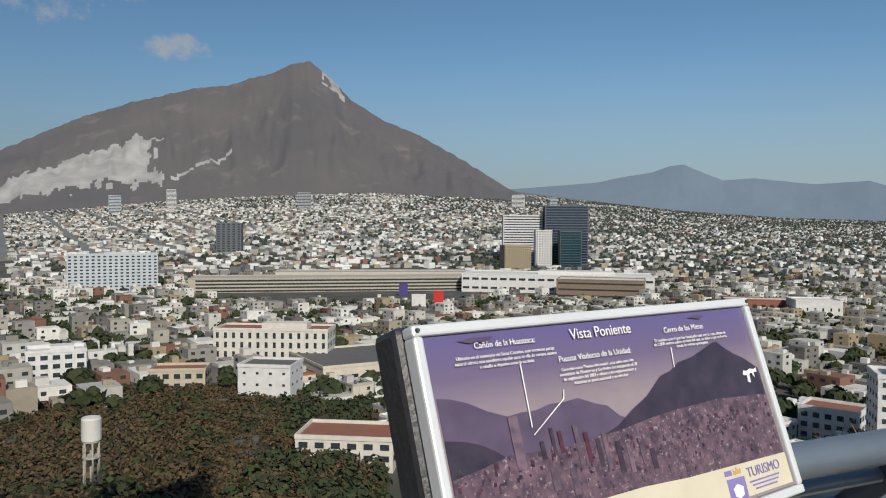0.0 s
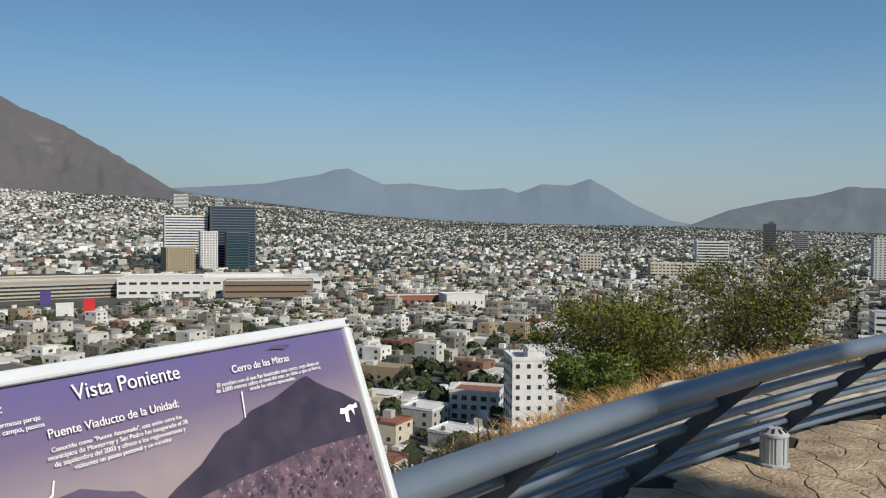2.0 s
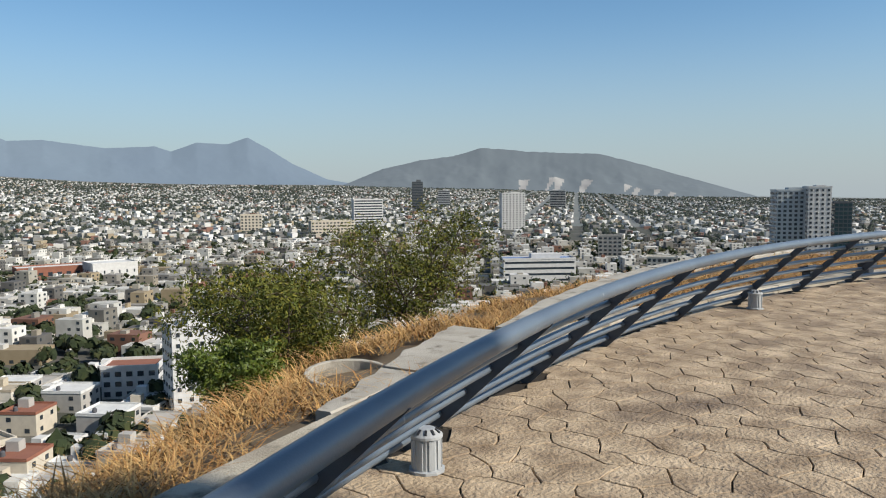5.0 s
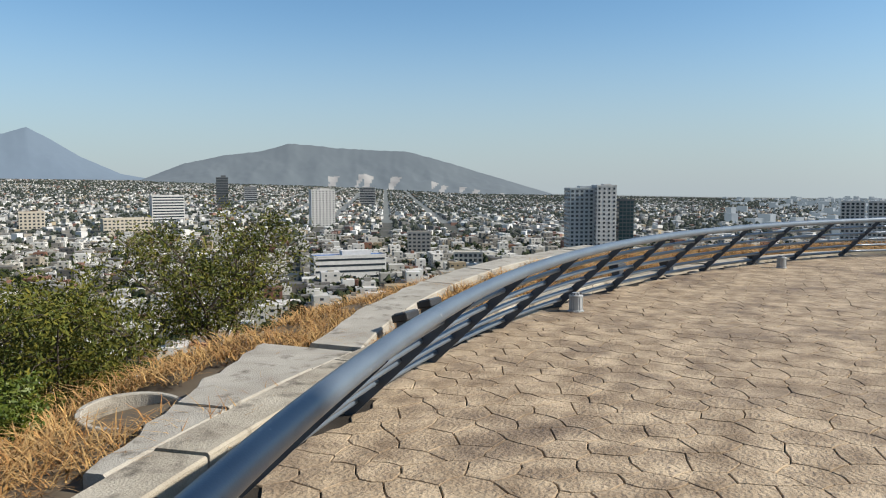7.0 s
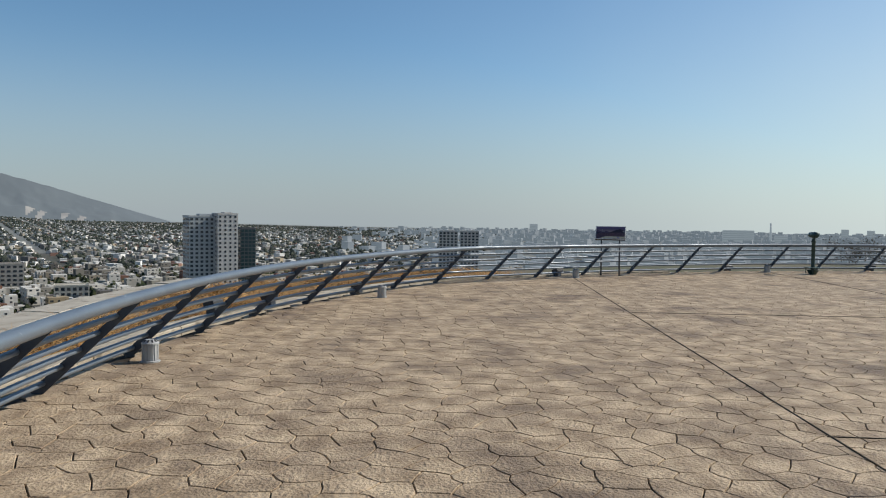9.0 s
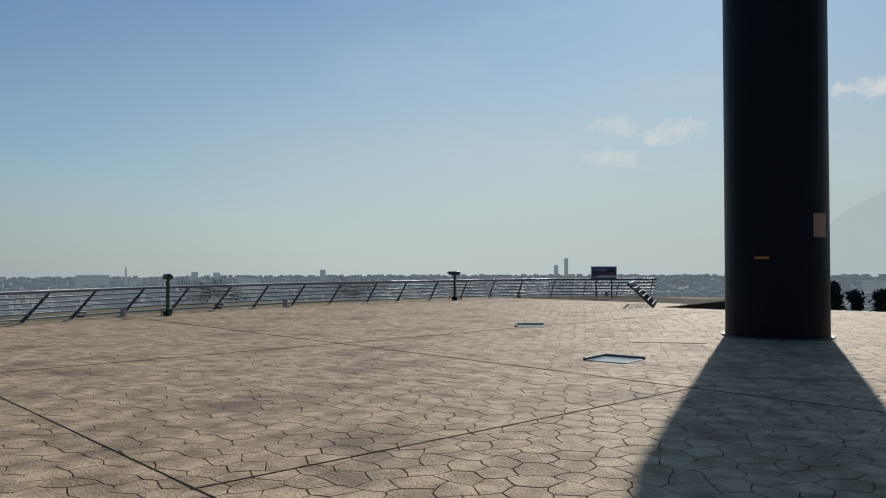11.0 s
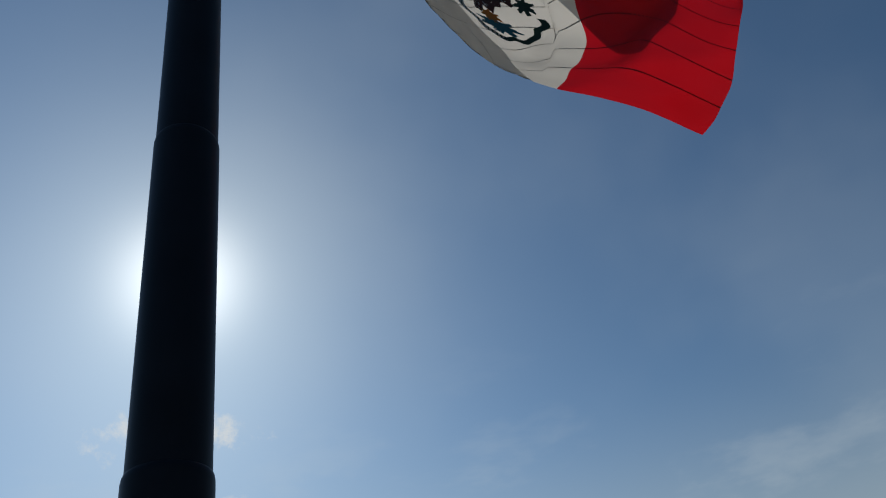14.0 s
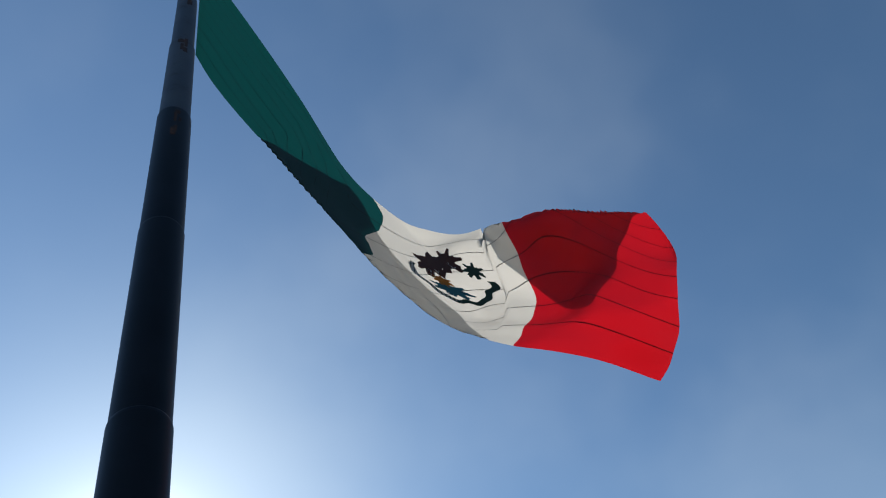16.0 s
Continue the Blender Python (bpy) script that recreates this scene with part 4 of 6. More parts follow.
# ---- terrace furniture ----
def build_lamps():
    """Squat ventilated floor lamps along the rail."""
    root = thing("floor_lamp", pose(0, 0, 0), "squat pale grey cylindrical lamp with slotted cap, standing on the terrace", "lamp", "lamps along the railing")
    bm = bmesh.new()
    lathe(bm, [(0.105, 0.0), (0.105, 0.015), (0.085, 0.02), (0.083, 0.19), (0.09, 0.195)], 10)
    part("housing", bm, LAMP_GREY, root)
    bm = bmesh.new()
    lathe(bm, [(0.092, 0.195), (0.092, 0.21), (0.05, 0.243), (0.03, 0.246)], 20)
    part("cap", bm, LAMP_GREY, root, smooth=False)
    for k in range(10):
        a = k * math.tau / 10
        part("vent_slot", boxed((0.035, 0.014, 0.006), pose(0.066 * math.cos(a), 0.066 * math.sin(a), 0.2335) @ pose(0, 0, 0, 0, 0, math.degrees(a)) @ pose(0, 0, 0, 0, 37, 0)), BLACK, root)
    for k in range(10):
        a = (k + 0.5) * math.tau / 10
        part("rib", boxed((0.008, 0.016, 0.165), pose(0.084 * math.cos(a), 0.084 * math.sin(a), 0.105, 0, 0, math.degrees(a))), LAMP_GREY, root)
    spots = [(0.80, 2.66), (7.8, 2.92), (14.51, 0.54)] + [tuple(polar(a, rim(a) - 0.55).xy) for a in (48.3, 70.3, 91.6)] + [tuple(polar(a, rim(a) - 0.3).xy) for a in (142.0,)]
    root.matrix_basis = pose(*spots[0], 0)
    for s in spots[1:]:
        copy_thing(root, pose(*s, 0))


build_lamps()


def build_floodlights():
    """Black floodlights that stand outside the rail and light the hill."""
    root = thing("floodlight", pose(0, 0, 0), "black box floodlight on a stub beyond the railing", "floodlight", "floodlights beyond the railing")
    part("stub", boxed((0.16, 0.16, 0.12), pose(0, 0, 0.06), 0.01), POST_PAINT, root)
    part("housing", boxed((0.30, 0.2, 0.09), pose(0, 0, 0.165, 14, 0, 0), 0.015), BLACK, root)
    part("lens", boxed((0.25, 0.15, 0.01), pose(0, -0.012, 0.213, 14, 0, 0)), WINDOW_GLASS, root, "dull glass front")
    first = True
    for a, dr in ((0.9, 0.95), (3.4, 1.15), (17.2, 0.8), (20.9, 0.55), (29.5, 0.5), (49.5, 0.45), (68.2, 0.35), (84.3, 0.35), (129.9, 0.3)):
        p = polar(a, rim(a) + dr, 0.0 if a < 25 else -0.05)
        m = pose(p.x, p.y, p.z, 0, 0, -a + 180)
        if first:
            root.matrix_basis, first = m, False
        else:
            copy_thing(root, m)


WINDOW_GLASS = glass_mat("dull_glass", (0.10, 0.12, 0.14))
build_floodlights()


def text_mesh(body, size, align="CENTER"):
    c = bpy.data.curves.new("lettering", "FONT")
    c.body, c.size, c.align_x, c.extrude = body, size, align, 0.0004
    tmp = new("lettering", c)
    me = bpy.data.meshes.new_from_object(tmp.evaluated_get(bpy.context.evaluated_depsgraph_get()))
    scene.collection.objects.unlink(tmp)
    bpy.data.objects.remove(tmp)
    me.materials.clear()
    return me


def silhouette(pts, depth, z):
    """A thin printed shape from its outline."""
    bm = bmesh.new()
    vs = [bm.verts.new((x, y, z)) for x, y in pts]
    f = bm.faces.new(vs)
    r = bmesh.ops.extrude_face_region(bm, geom=[f])
    bmesh.ops.translate(bm, vec=(0, 0, depth), verts=[v for v in r["geom"] if isinstance(v, bmesh.types.BMVert)])
    bmesh.ops.triangulate(bm, faces=bm.faces)
    bmesh.ops.recalc_face_normals(bm, faces=bm.faces)
    return bm


def sky_print():
    """Printed dusk sky: violet above, pale cream low down."""
    m = bpy.data.materials.new("printed_dusk_sky")
    m.use_nodes = True
    nt = m.node_tree
    N, K = nt.nodes.new, nt.links.new
    tc, sep, r, n = N("ShaderNodeTexCoord"), N("ShaderNodeSeparateXYZ"), N("ShaderNodeValToRGB"), N("ShaderNodeTexNoise")
    K(tc.outputs["Object"], sep.inputs[0])
    mr = N("ShaderNodeMapRange")
    mr.inputs[1].default_value, mr.inputs[2].default_value = -0.30, 0.0
    K(sep.outputs[1], mr.inputs[0])
    K(mr.outputs[0], r.inputs[0])
    e = r.color_ramp.elements
    e[0].position, e[0].color = 0.50, (0.32, 0.26, 0.26, 1)
    e[1].position, e[1].color = 0.97, (0.105, 0.09, 0.26, 1)
    x = e.new(0.72)
    x.color = (0.15, 0.115, 0.20, 1)
    n.inputs["Scale"].default_value = 25
    K(tc.outputs["Object"], n.inputs["Vector"])
    mx = N("ShaderNodeMix")
    mx.data_type = "RGBA"
    fade = N("ShaderNodeMath")
    fade.operation = "MULTIPLY"
    fade.inputs[1].default_value = 0.4
    K(n.outputs[0], fade.inputs[0])
    K(fade.outputs[0], mx.inputs[0])
    K(r.outputs[0], mx.inputs[6])
    mx.inputs[7].default_value = (0.15, 0.12, 0.20, 1)
    b = nt.nodes["Principled BSDF"]
    K(mx.outputs[2], b.inputs["Base Color"])
    b.inputs["Roughness"].default_value = 0.3
    return m


PRINT_SKY = sky_print()
PRINT_RIDGE = mat("printed_violet_ridge", (0.115, 0.085, 0.14), (0.085, 0.062, 0.108), 20, 200, 0.32, bump=0)
PRINT_DARK = mat("printed_dark_mountain", (0.055, 0.040, 0.062), (0.032, 0.024, 0.040), 25, 200, 0.32, bump=0)
PRINT_TOWN = mat("printed_town", (0.17, 0.105, 0.13), (0.055, 0.036, 0.055), 60, 260, 0.32, bump=0, stains=((0.34, 0.27, 0.28), 110, 0.58, 0.66))
PRINT_BLOCK = mat("printed_towers", (0.14, 0.10, 0.12), (0.07, 0.05, 0.075), 60, 200, 0.32, bump=0, spread=[(1, 1, 1), (0.5, 0.45, 0.5), (1.5, 1.4, 1.4), (0.8, 0.35, 0.4), (0.4, 0.35, 0.45)], spread_by="island")
PRINT_CREAM = mat("printed_cream", (0.66, 0.60, 0.46), (0.60, 0.55, 0.42), 15, 150, 0.35, bump=0)
PRINT_WHITE = mat("printed_white", (0.85, 0.84, 0.80), (0.78, 0.77, 0.74), 20, 150, 0.35, bump=0)
PRINT_LILAC = mat("printed_lilac", (0.24, 0.20, 0.46), (0.20, 0.17, 0.40), 20, 150, 0.35, bump=0)
PRINT_GOLD = mat("printed_gold", (0.55, 0.36, 0.12), (0.48, 0.30, 0.10), 20, 150, 0.35, bump=0)


def view_board(m, label, detailed):
    """A tilted panorama board on two legs. Local x along the top edge, y up the board, z out of its face; the origin is the top left corner."""
    W, H = 0.828, 0.391
    root = thing("view_board", m, label, "information board", "view boards on the terrace")
    bars = [((W + 0.0, 0.017, 0.03), (W / 2, -0.0085, 0)), ((W, 0.017, 0.03), (W / 2, -H + 0.0085, 0)),
            ((0.017, H - 0.034, 0.03), (0.0085, -H / 2, 0)), ((0.017, H - 0.034, 0.03), (W - 0.0085, -H / 2, 0))]
    for size, at in bars:
        part("frame_bar", boxed(size, pose(*at), 0.004), ALU, root, "white aluminium frame strip")
    part("back_box", boxed((W + 0.012, H + 0.012, 0.07), pose(W / 2 - 0.004, -H / 2, -0.052), 0.012), BLACK, root, "black box back")
    for x in (0.0085, W - 0.0085):
        part("corner_screw", lathe(bmesh.new(), [(0.004, 0.0), (0.003, 0.003)], 10, pose(x, -0.0085, 0.0155)), POST_PAINT, root)
    x0, x1, y0, y1 = 0.024, W - 0.024, -H + 0.024, -0.024
    part("printed_panel", boxed((x1 - x0 + 0.012, y1 - y0 + 0.012, 0.006), pose((x0 + x1) / 2, (y0 + y1) / 2, 0.003)), PRINT_SKY, root, "faded violet panorama photograph")
    z = 0.0066
    X = lambda u: x0 + (x1 - x0) * u
    Y = lambda v: y0 + (y1 - y0) * v
    R = lambda pts: [(X(u), Y(v)) for u, v in pts]
    rnd = random.Random(4)
    part("printed_ridge", silhouette(R([(0, 0.25), (0, 0.755), (0.03, 0.745), (0.07, 0.716), (0.11, 0.67), (0.156, 0.633), (0.19, 0.640), (0.23, 0.638), (0.27, 0.655), (0.309, 0.652), (0.35, 0.66), (0.404, 0.615), (0.43, 0.60), (0.46, 0.543), (0.56, 0.45), (0.66, 0.25)]), 0.0004, z), PRINT_RIDGE, root, "printed far ridge")
    part("printed_mountain", silhouette(R([(0.36, 0.40), (0.398, 0.469), (0.45, 0.50), (0.501, 0.558), (0.56, 0.61), (0.621, 0.698), (0.66, 0.715), (0.692, 0.751), (0.75, 0.77), (0.80, 0.803), (0.84, 0.83), (0.86, 0.835), (0.88, 0.80), (0.91, 0.76), (0.95, 0.72), (1.0, 0.65), (1.0, 0.40), (0.75, 0.36)]), 0.0004, z + 0.0006), PRINT_DARK, root, "printed dark mountain")
    part("printed_knoll", silhouette(R([(0, 0.30), (0, 0.58), (0.04, 0.565), (0.076, 0.54), (0.11, 0.50), (0.14, 0.45), (0.16, 0.30)]), 0.0004, z + 0.0007), PRINT_DARK, root, "printed dark knoll")
    part("printed_town", silhouette(R([(0, 0.0), (0, 0.42), (0.07, 0.44), (0.138, 0.47), (0.281, 0.455), (0.36, 0.465), (0.451, 0.474), (0.55, 0.50), (0.648, 0.515), (0.80, 0.525), (1.0, 0.50), (1.0, 0.0)]), 0.0004, z + 0.0012), PRINT_TOWN, root, "printed town")
    bm = bmesh.new()
    for k in range(420):
        u = rnd.random()
        base = 0.20 + 0.26 * rnd.random()
        small = 0.45 + 0.9 * (0.46 - base) / 0.26 * -0.5 + 0.3
        box(bm, (rnd.uniform(0.003, 0.012) * small, rnd.uniform(0.003, 0.014) * small, 0.0004), pose(X(min(0.985, max(0.012, u))), Y(base), z + 0.0019))
    for u, v0, v1, w in ((0.165, 0.40, 0.63, 0.019), (0.225, 0.42, 0.50, 0.008), (0.255, 0.43, 0.55, 0.007), (0.275, 0.43, 0.53, 0.008), (0.32, 0.34, 0.54, 0.010), (0.345, 0.36, 0.50, 0.009), (0.375, 0.33, 0.46, 0.010), (0.395, 0.31, 0.48, 0.008), (0.43, 0.28, 0.43, 0.012), (0.46, 0.27, 0.41, 0.010), (0.50, 0.30, 0.40, 0.010), (0.53, 0.26, 0.36, 0.012), (0.24, 0.28, 0.38, 0.014), (0.29, 0.24, 0.36, 0.013)):
        box(bm, (w, Y(v1) - Y(v0), 0.0004), pose(X(u), (Y(v0) + Y(v1)) / 2, z + 0.0024))
    ob = part("printed_towers", bm, PRINT_BLOCK, root, "printed towers")
    ob["kind"] = "stuff"
    part("cream_band", silhouette(R([(0.12, 0.0), (0.22, 0.10), (0.341, 0.195), (0.48, 0.195), (0.625, 0.178), (1.0, 0.165), (1.0, 0.0)]), 0.0004, z + 0.003), PRINT_CREAM, root, "cream lower band")
    part("emblem_field", silhouette(R([(0.745, 0.0), (0.747, 0.112), (0.815, 0.108), (0.812, 0.0)]), 0.0004, z + 0.0036), PRINT_LILAC, root, "lilac emblem shape")
    part("emblem_shield", silhouette(R([(0.765, 0.02), (0.762, 0.06), (0.78, 0.08), (0.80, 0.06), (0.797, 0.02), (0.78, 0.005)]), 0.0004, z + 0.0042), PRINT_WHITE, root, "white shield shape")
    part("emblem_crown", silhouette(R([(0.779, 0.125), (0.777, 0.155), (0.785, 0.142), (0.792, 0.162), (0.799, 0.142), (0.808, 0.155), (0.806, 0.125)]), 0.0004, z + 0.0036), PRINT_GOLD, root, "gold crown shape")
    part("emblem_bar", silhouette(R([(0.745, 0.128), (0.745, 0.155), (0.772, 0.153), (0.772, 0.126)]), 0.0004, z + 0.0036), PRINT_LILAC, root, "lilac bar beside the crown")
    part("pointer_line", silhouette(R([(0.2115, 0.855), (0.2145, 0.855), (0.2095, 0.567), (0.207, 0.567)]), 0.0004, z + 0.003), PRINT_WHITE, root)
    part("pointer_line", silhouette(R([(0.208, 0.534), (0.211, 0.534), (0.3085, 0.665), (0.3145, 0.708), (0.312, 0.708), (0.306, 0.668)]), 0.0004, z + 0.003), PRINT_WHITE, root)
    part("pointer_line", silhouette(R([(0.6795, 0.836), (0.6825, 0.836), (0.6755, 0.73), (0.673, 0.73)]), 0.0004, z + 0.003), PRINT_WHITE, root)
    part("torn_scrap", silhouette(R([(0.925, 0.625), (0.93, 0.65), (0.945, 0.645), (0.96, 0.655), (0.975, 0.648), (0.985, 0.655), (0.985, 0.63), (0.972, 0.632), (0.97, 0.60), (0.962, 0.63), (0.952, 0.625), (0.948, 0.575), (0.938, 0.585), (0.94, 0.62)]), 0.0004, z + 0.003), PRINT_WHITE, root, "pale torn patch in the print")
    part("torn_scrap", silhouette(R([(0.07, 0.985), (0.11, 0.995), (0.16, 0.992), (0.15, 0.98), (0.135, 0.965), (0.12, 0.975), (0.10, 0.97)]), 0.0004, z + 0.003), PRINT_RIDGE, root, "peeling paper scrap")
    part("torn_scrap", silhouette(R([(0.77, 0.985), (0.80, 0.995), (0.835, 0.988), (0.815, 0.972), (0.80, 0.978)]), 0.0004, z + 0.003), PRINT_RIDGE, root, "peeling paper scrap")
    if detailed:
        words = [("Vista Poniente", 0.366, 0.557, 0.938), ("Ca\u00f1\u00f3n de la Huasteca:", 0.107, 0.264, 0.944), ("Puente Viaducto de la Unidad:", 0.318, 0.54, 0.836), ("Cerro de las Mitras", 0.67, 0.819, 0.916), ("TURISMO", 0.828, 0.962, 0.092),
                 ("Ubicado en el municipio de Santa Catarina, este hermoso paraje", 0.058, 0.312, 0.90), ("natural ofrece una excelente opci\u00f3n para un d\u00eda de campo, paseos", 0.053, 0.316, 0.877), ("a caballo o deporte como la escalada", 0.11, 0.25, 0.854),
                 ("Conocido como \"Puente Atirantado\", esta uni\u00f3n entre los", 0.318, 0.54, 0.792), ("municipios de Monterrey y San Pedro fue inaugurado el 28", 0.311, 0.549, 0.769), ("de septiembre del 2003 y ofrece a los regiomontanos y", 0.318, 0.542, 0.746), ("visitantes un paseo peatonal y un mirador", 0.345, 0.512, 0.723),
                 ("El nombre con el que fue bautizado este cerro, cuya altura es", 0.628, 0.90, 0.872), ("de 2,000 metros sobre el nivel del mar, se debe a que su forma", 0.623, 0.902, 0.851), ("simula las mitras episcopales.", 0.70, 0.822, 0.830)]
        for body, u0, u1, v in words:
            me = text_mesh(body, 0.02)
            xs = [q.co.x for q in me.vertices]
            k = (X(u1) - X(u0)) / (max(xs) - min(xs))
            ob = obj("lettering", me, PRINT_LILAC if body == "TURISMO" else PRINT_WHITE, root)
            ob.matrix_basis = pose(X((u0 + u1) / 2), Y(v), z + 0.0045) @ Matrix.Diagonal((k, k, 1, 1))
        for k in range(3):
            part("small_print_bar", boxed((0.095 - 0.012 * k, 0.0028, 0.0005), pose(X(0.89), Y(0.068 - 0.02 * k), z + 0.0045)), PRINT_LILAC, root)
    # legs reach straight down to the floor
    inv = m.inverted().to_3x3()
    for x in (0.16, W - 0.16):
        foot = Vector((x, -H * 0.55, -0.08))
        world = m @ foot
        bm = bmesh.new()
        tube(bm, [foot, m.inverted() @ Vector((world.x, world.y, 0.0))], 0.022, 10)
        part("leg", bm, POST_PAINT, root, smooth=True)
    return root


def board_pose(x, y, z, yaw, tilt):
    """Top left corner, heading of the top edge, lean back from upright."""
    return pose(x, y, z) @ pose(0, 0, 0, 0, 0, yaw) @ pose(0, 0, 0, 90 - tilt, 0, 0)


view_board(board_pose(-3.625, -0.033, 1.368, 33.78, 20.06), "tilted panorama board with violet print in white aluminium frame", True)
view_board(board_pose(20.9, -5.45, 1.40, -112, 24), "sunlit tilted panorama board leaning over the railing", False)
view_board(board_pose(18.2, -32.2, 1.5, -151, 15) @ Matrix.Diagonal((1.42, 1.42, 1.42, 1)), "dark backlit panorama board standing by the railing", False)


def build_scopes():
    """Coin telescopes on posts."""
    green = mat("dark_green_enamel", (0.035, 0.075, 0.07), (0.028, 0.06, 0.055), 8, 120, 0.4, metal=0.2, bump=0.04)
    root = thing("coin_telescope", pose(0, 0, 0), "dark green coin telescope on a post with step plate", "telescope", "telescopes by the railing")
    part("foot", lathe(bmesh.new(), [(0.11, 0.0), (0.12, 0.03), (0.17, 0.12), (0.18, 0.14)], 16), green, root)
    part("post", lathe(bmesh.new(), [(0.07, 0.14), (0.055, 0.2), (0.055, 0.98), (0.07, 1.0), (0.07, 1.04)], 16), green, root, smooth=True)
    part("step_plate", boxed((0.62, 0.34, 0.02), pose(0, 0, 0.205), 0.006), green, root)
    for sx in (-1, 1):
        bm = bmesh.new()
        tube(bm, [(sx * 0.29, 0.1, 0.195), (sx * 0.29, 0.1, 0.0)], 0.012, 8)
        part("step_leg", bm, green, root)
    part("yoke", boxed((0.10, 0.08, 0.12), pose(0, 0, 1.08), 0.015), green, root)
    part("barrel", lathe(bmesh.new(), [(0.07, -0.26), (0.075, -0.2), (0.09, -0.18), (0.095, 0.05), (0.075, 0.12), (0.085, 0.2), (0.085, 0.26)], 18, pose(0, 0, 1.21, 0, 90, 0)), green, root, smooth=True)
    part("eyepiece", lathe(bmesh.new(), [(0.035, 0.0), (0.03, 0.09)], 12, pose(0.26, 0, 1.235, 0, 90, 0)), BLACK, root, smooth=True)
    root.matrix_basis = pose(*polar(73.0, 17.4).xy, 0, 0, 0, -10)
    copy_thing(root, pose(*polar(117.7, 18.4).xy, 0, 0, 0, 62))


build_scopes()


def build_hatches():
    """Glazed floor lights set askew into the paving, with a raised dark kerb on their far sides."""
    pane = glass_mat("pale_blue_glass", (0.36, 0.46, 0.50), 0.15)
    root = thing("floor_light", pose(0, 0, 0), "square glazed floor light with raised dark edge in the paving", "floor light", "floor lights round the flagpole")
    part("pane", boxed((0.66, 0.66, 0.012), pose(0, 0, 0.008)), pane, root, "pale blue glass pane")
    for k in range(4):
        part("rim", boxed((0.76, 0.05, 0.05 if k < 2 else 0.014), pose(0, 0, 0) @ pose(0, 0, 0, 0, 0, 90 * k) @ pose(0, 0.355, 0.025 if k < 2 else 0.007), 0.004), POST_PAINT, root)
    first = True
    for x, y, a in ((6.1, -11.45, 163 + 20), (11.1, -16.4, 215), (0.35, -14.6, 150), (1.5, -21.3, 120)):
        m = pose(x, y, 0, 0, 0, a)
        if first:
            root.matrix_basis, first = m, False
        else:
            copy_thing(root, m)
    plate = thing("floor_plate", pose(6.8, -15.0, 0, 0, 0, 30), "smooth tan concrete access cover in the paving", "cover")
    part("cover", boxed((1.5, 0.9, 0.012), pose(0, 0, 0.006), 0.003), CONCRETE, plate)


build_hatches()


def build_pole_details():
    """Sticker patch, small marker plate and rust on the flagpole."""
    eye = Vector((0, 0))
    def on_pole(bearing, z, r, w, h, name, material, label):
        # a curved plate hugging the tube; bearing is the compass angle round its axis
        bm = bmesh.new()
        n = 8
        cols = []
        for i in range(n + 1):
            a = radians(bearing) + (i / n - 0.5) * w / r
            cols.append([bm.verts.new((math.sin(a) * q, math.cos(a) * q, zz)) for q in (r, r + 0.004) for zz in (z - h / 2, z + h / 2)])
        for c0, c1 in zip(cols, cols[1:]):
            bm.faces.new((c0[2], c1[2], c1[3], c0[3]))
            bm.faces.new((c0[1], c0[3], c1[3], c1[1]))
            bm.faces.new((c0[0], c1[0], c1[2], c0[2]))
        bm.faces.new((cols[0][0], cols[0][2], cols[0][3], cols[0][1]))
        bm.faces.new((cols[-1][0], cols[-1][1], cols[-1][3], cols[-1][2]))
        bmesh.ops.recalc_face_normals(bm, faces=bm.faces)
        part(name, bm, material, POLE, label)
    tan = mat("brown_sticker", (0.30, 0.19, 0.14), (0.24, 0.15, 0.11), 10, 90, 0.6)
    orange = mat("orange_plate", (0.42, 0.17, 0.04), (0.34, 0.13, 0.03), 10, 90, 0.6)
    on_pole(-70, 2.4, 1.074, 0.42, 0.5, "patch_plate", tan, "square reddish-brown patch plate")
    on_pole(-2, 1.72, 1.072, 0.3, 0.05, "marker_plate", orange, "small orange marker strip")
    rnd = random.Random(7)
    for z, r in ((44.2, 0.934), (56.6, 0.864), (69.0, 0.784)):
        for k in range(5 if z > 25 else 2):
            on_pole(-22 + rnd.uniform(-14, 18), z - rnd.uniform(0.3, 3.6), r, rnd.uniform(0.14, 0.36), rnd.uniform(0.3, 2.0), "rust_streak", RUST, "dark rust streak")


build_pole_details()


# ---- the hilltop outside the railing ----
def arc_band(name, a0, a1, step, inner, outer, z0, z1, material, label, category, jag=0.0):
    """A curved slab between two radii, in separate bays."""
    root = thing(name, pose(0, 0, 0), label, category, kind="structure")
    rnd = random.Random(int(a0 * 10) + 5)
    a = a0
    while a < a1:
        b = min(a + step * rnd.uniform(0.8, 1.2), a1)
        bm = bmesh.new()
        n = 6
        cols = []
        dz = rnd.uniform(-0.015, 0.015)
        for i in range(n + 1):
            t = a + (b - 0.06 - a) * i / n
            ri, ro = inner(t), outer(t) + rnd.uniform(-jag, jag)
            cols.append([bm.verts.new(polar(t, r, z)) for r, z in ((ri, z0), (ri, z1 + dz - 0.015), (ri + 0.015, z1 + dz), (ro - 0.015, z1 + dz), (ro, z1 + dz - 0.015), (ro, z0))])
        for c0, c1 in zip(cols, cols[1:]):
            for k in range(5):
                bm.faces.new((c0[k], c0[k + 1], c1[k + 1], c1[k]))
        bm.faces.new(cols[0][::-1])
        bm.faces.new(cols[-1])
        bmesh.ops.recalc_face_normals(bm, faces=bm.faces)
        part("slab", bm, material, root)
        a = b
    return root


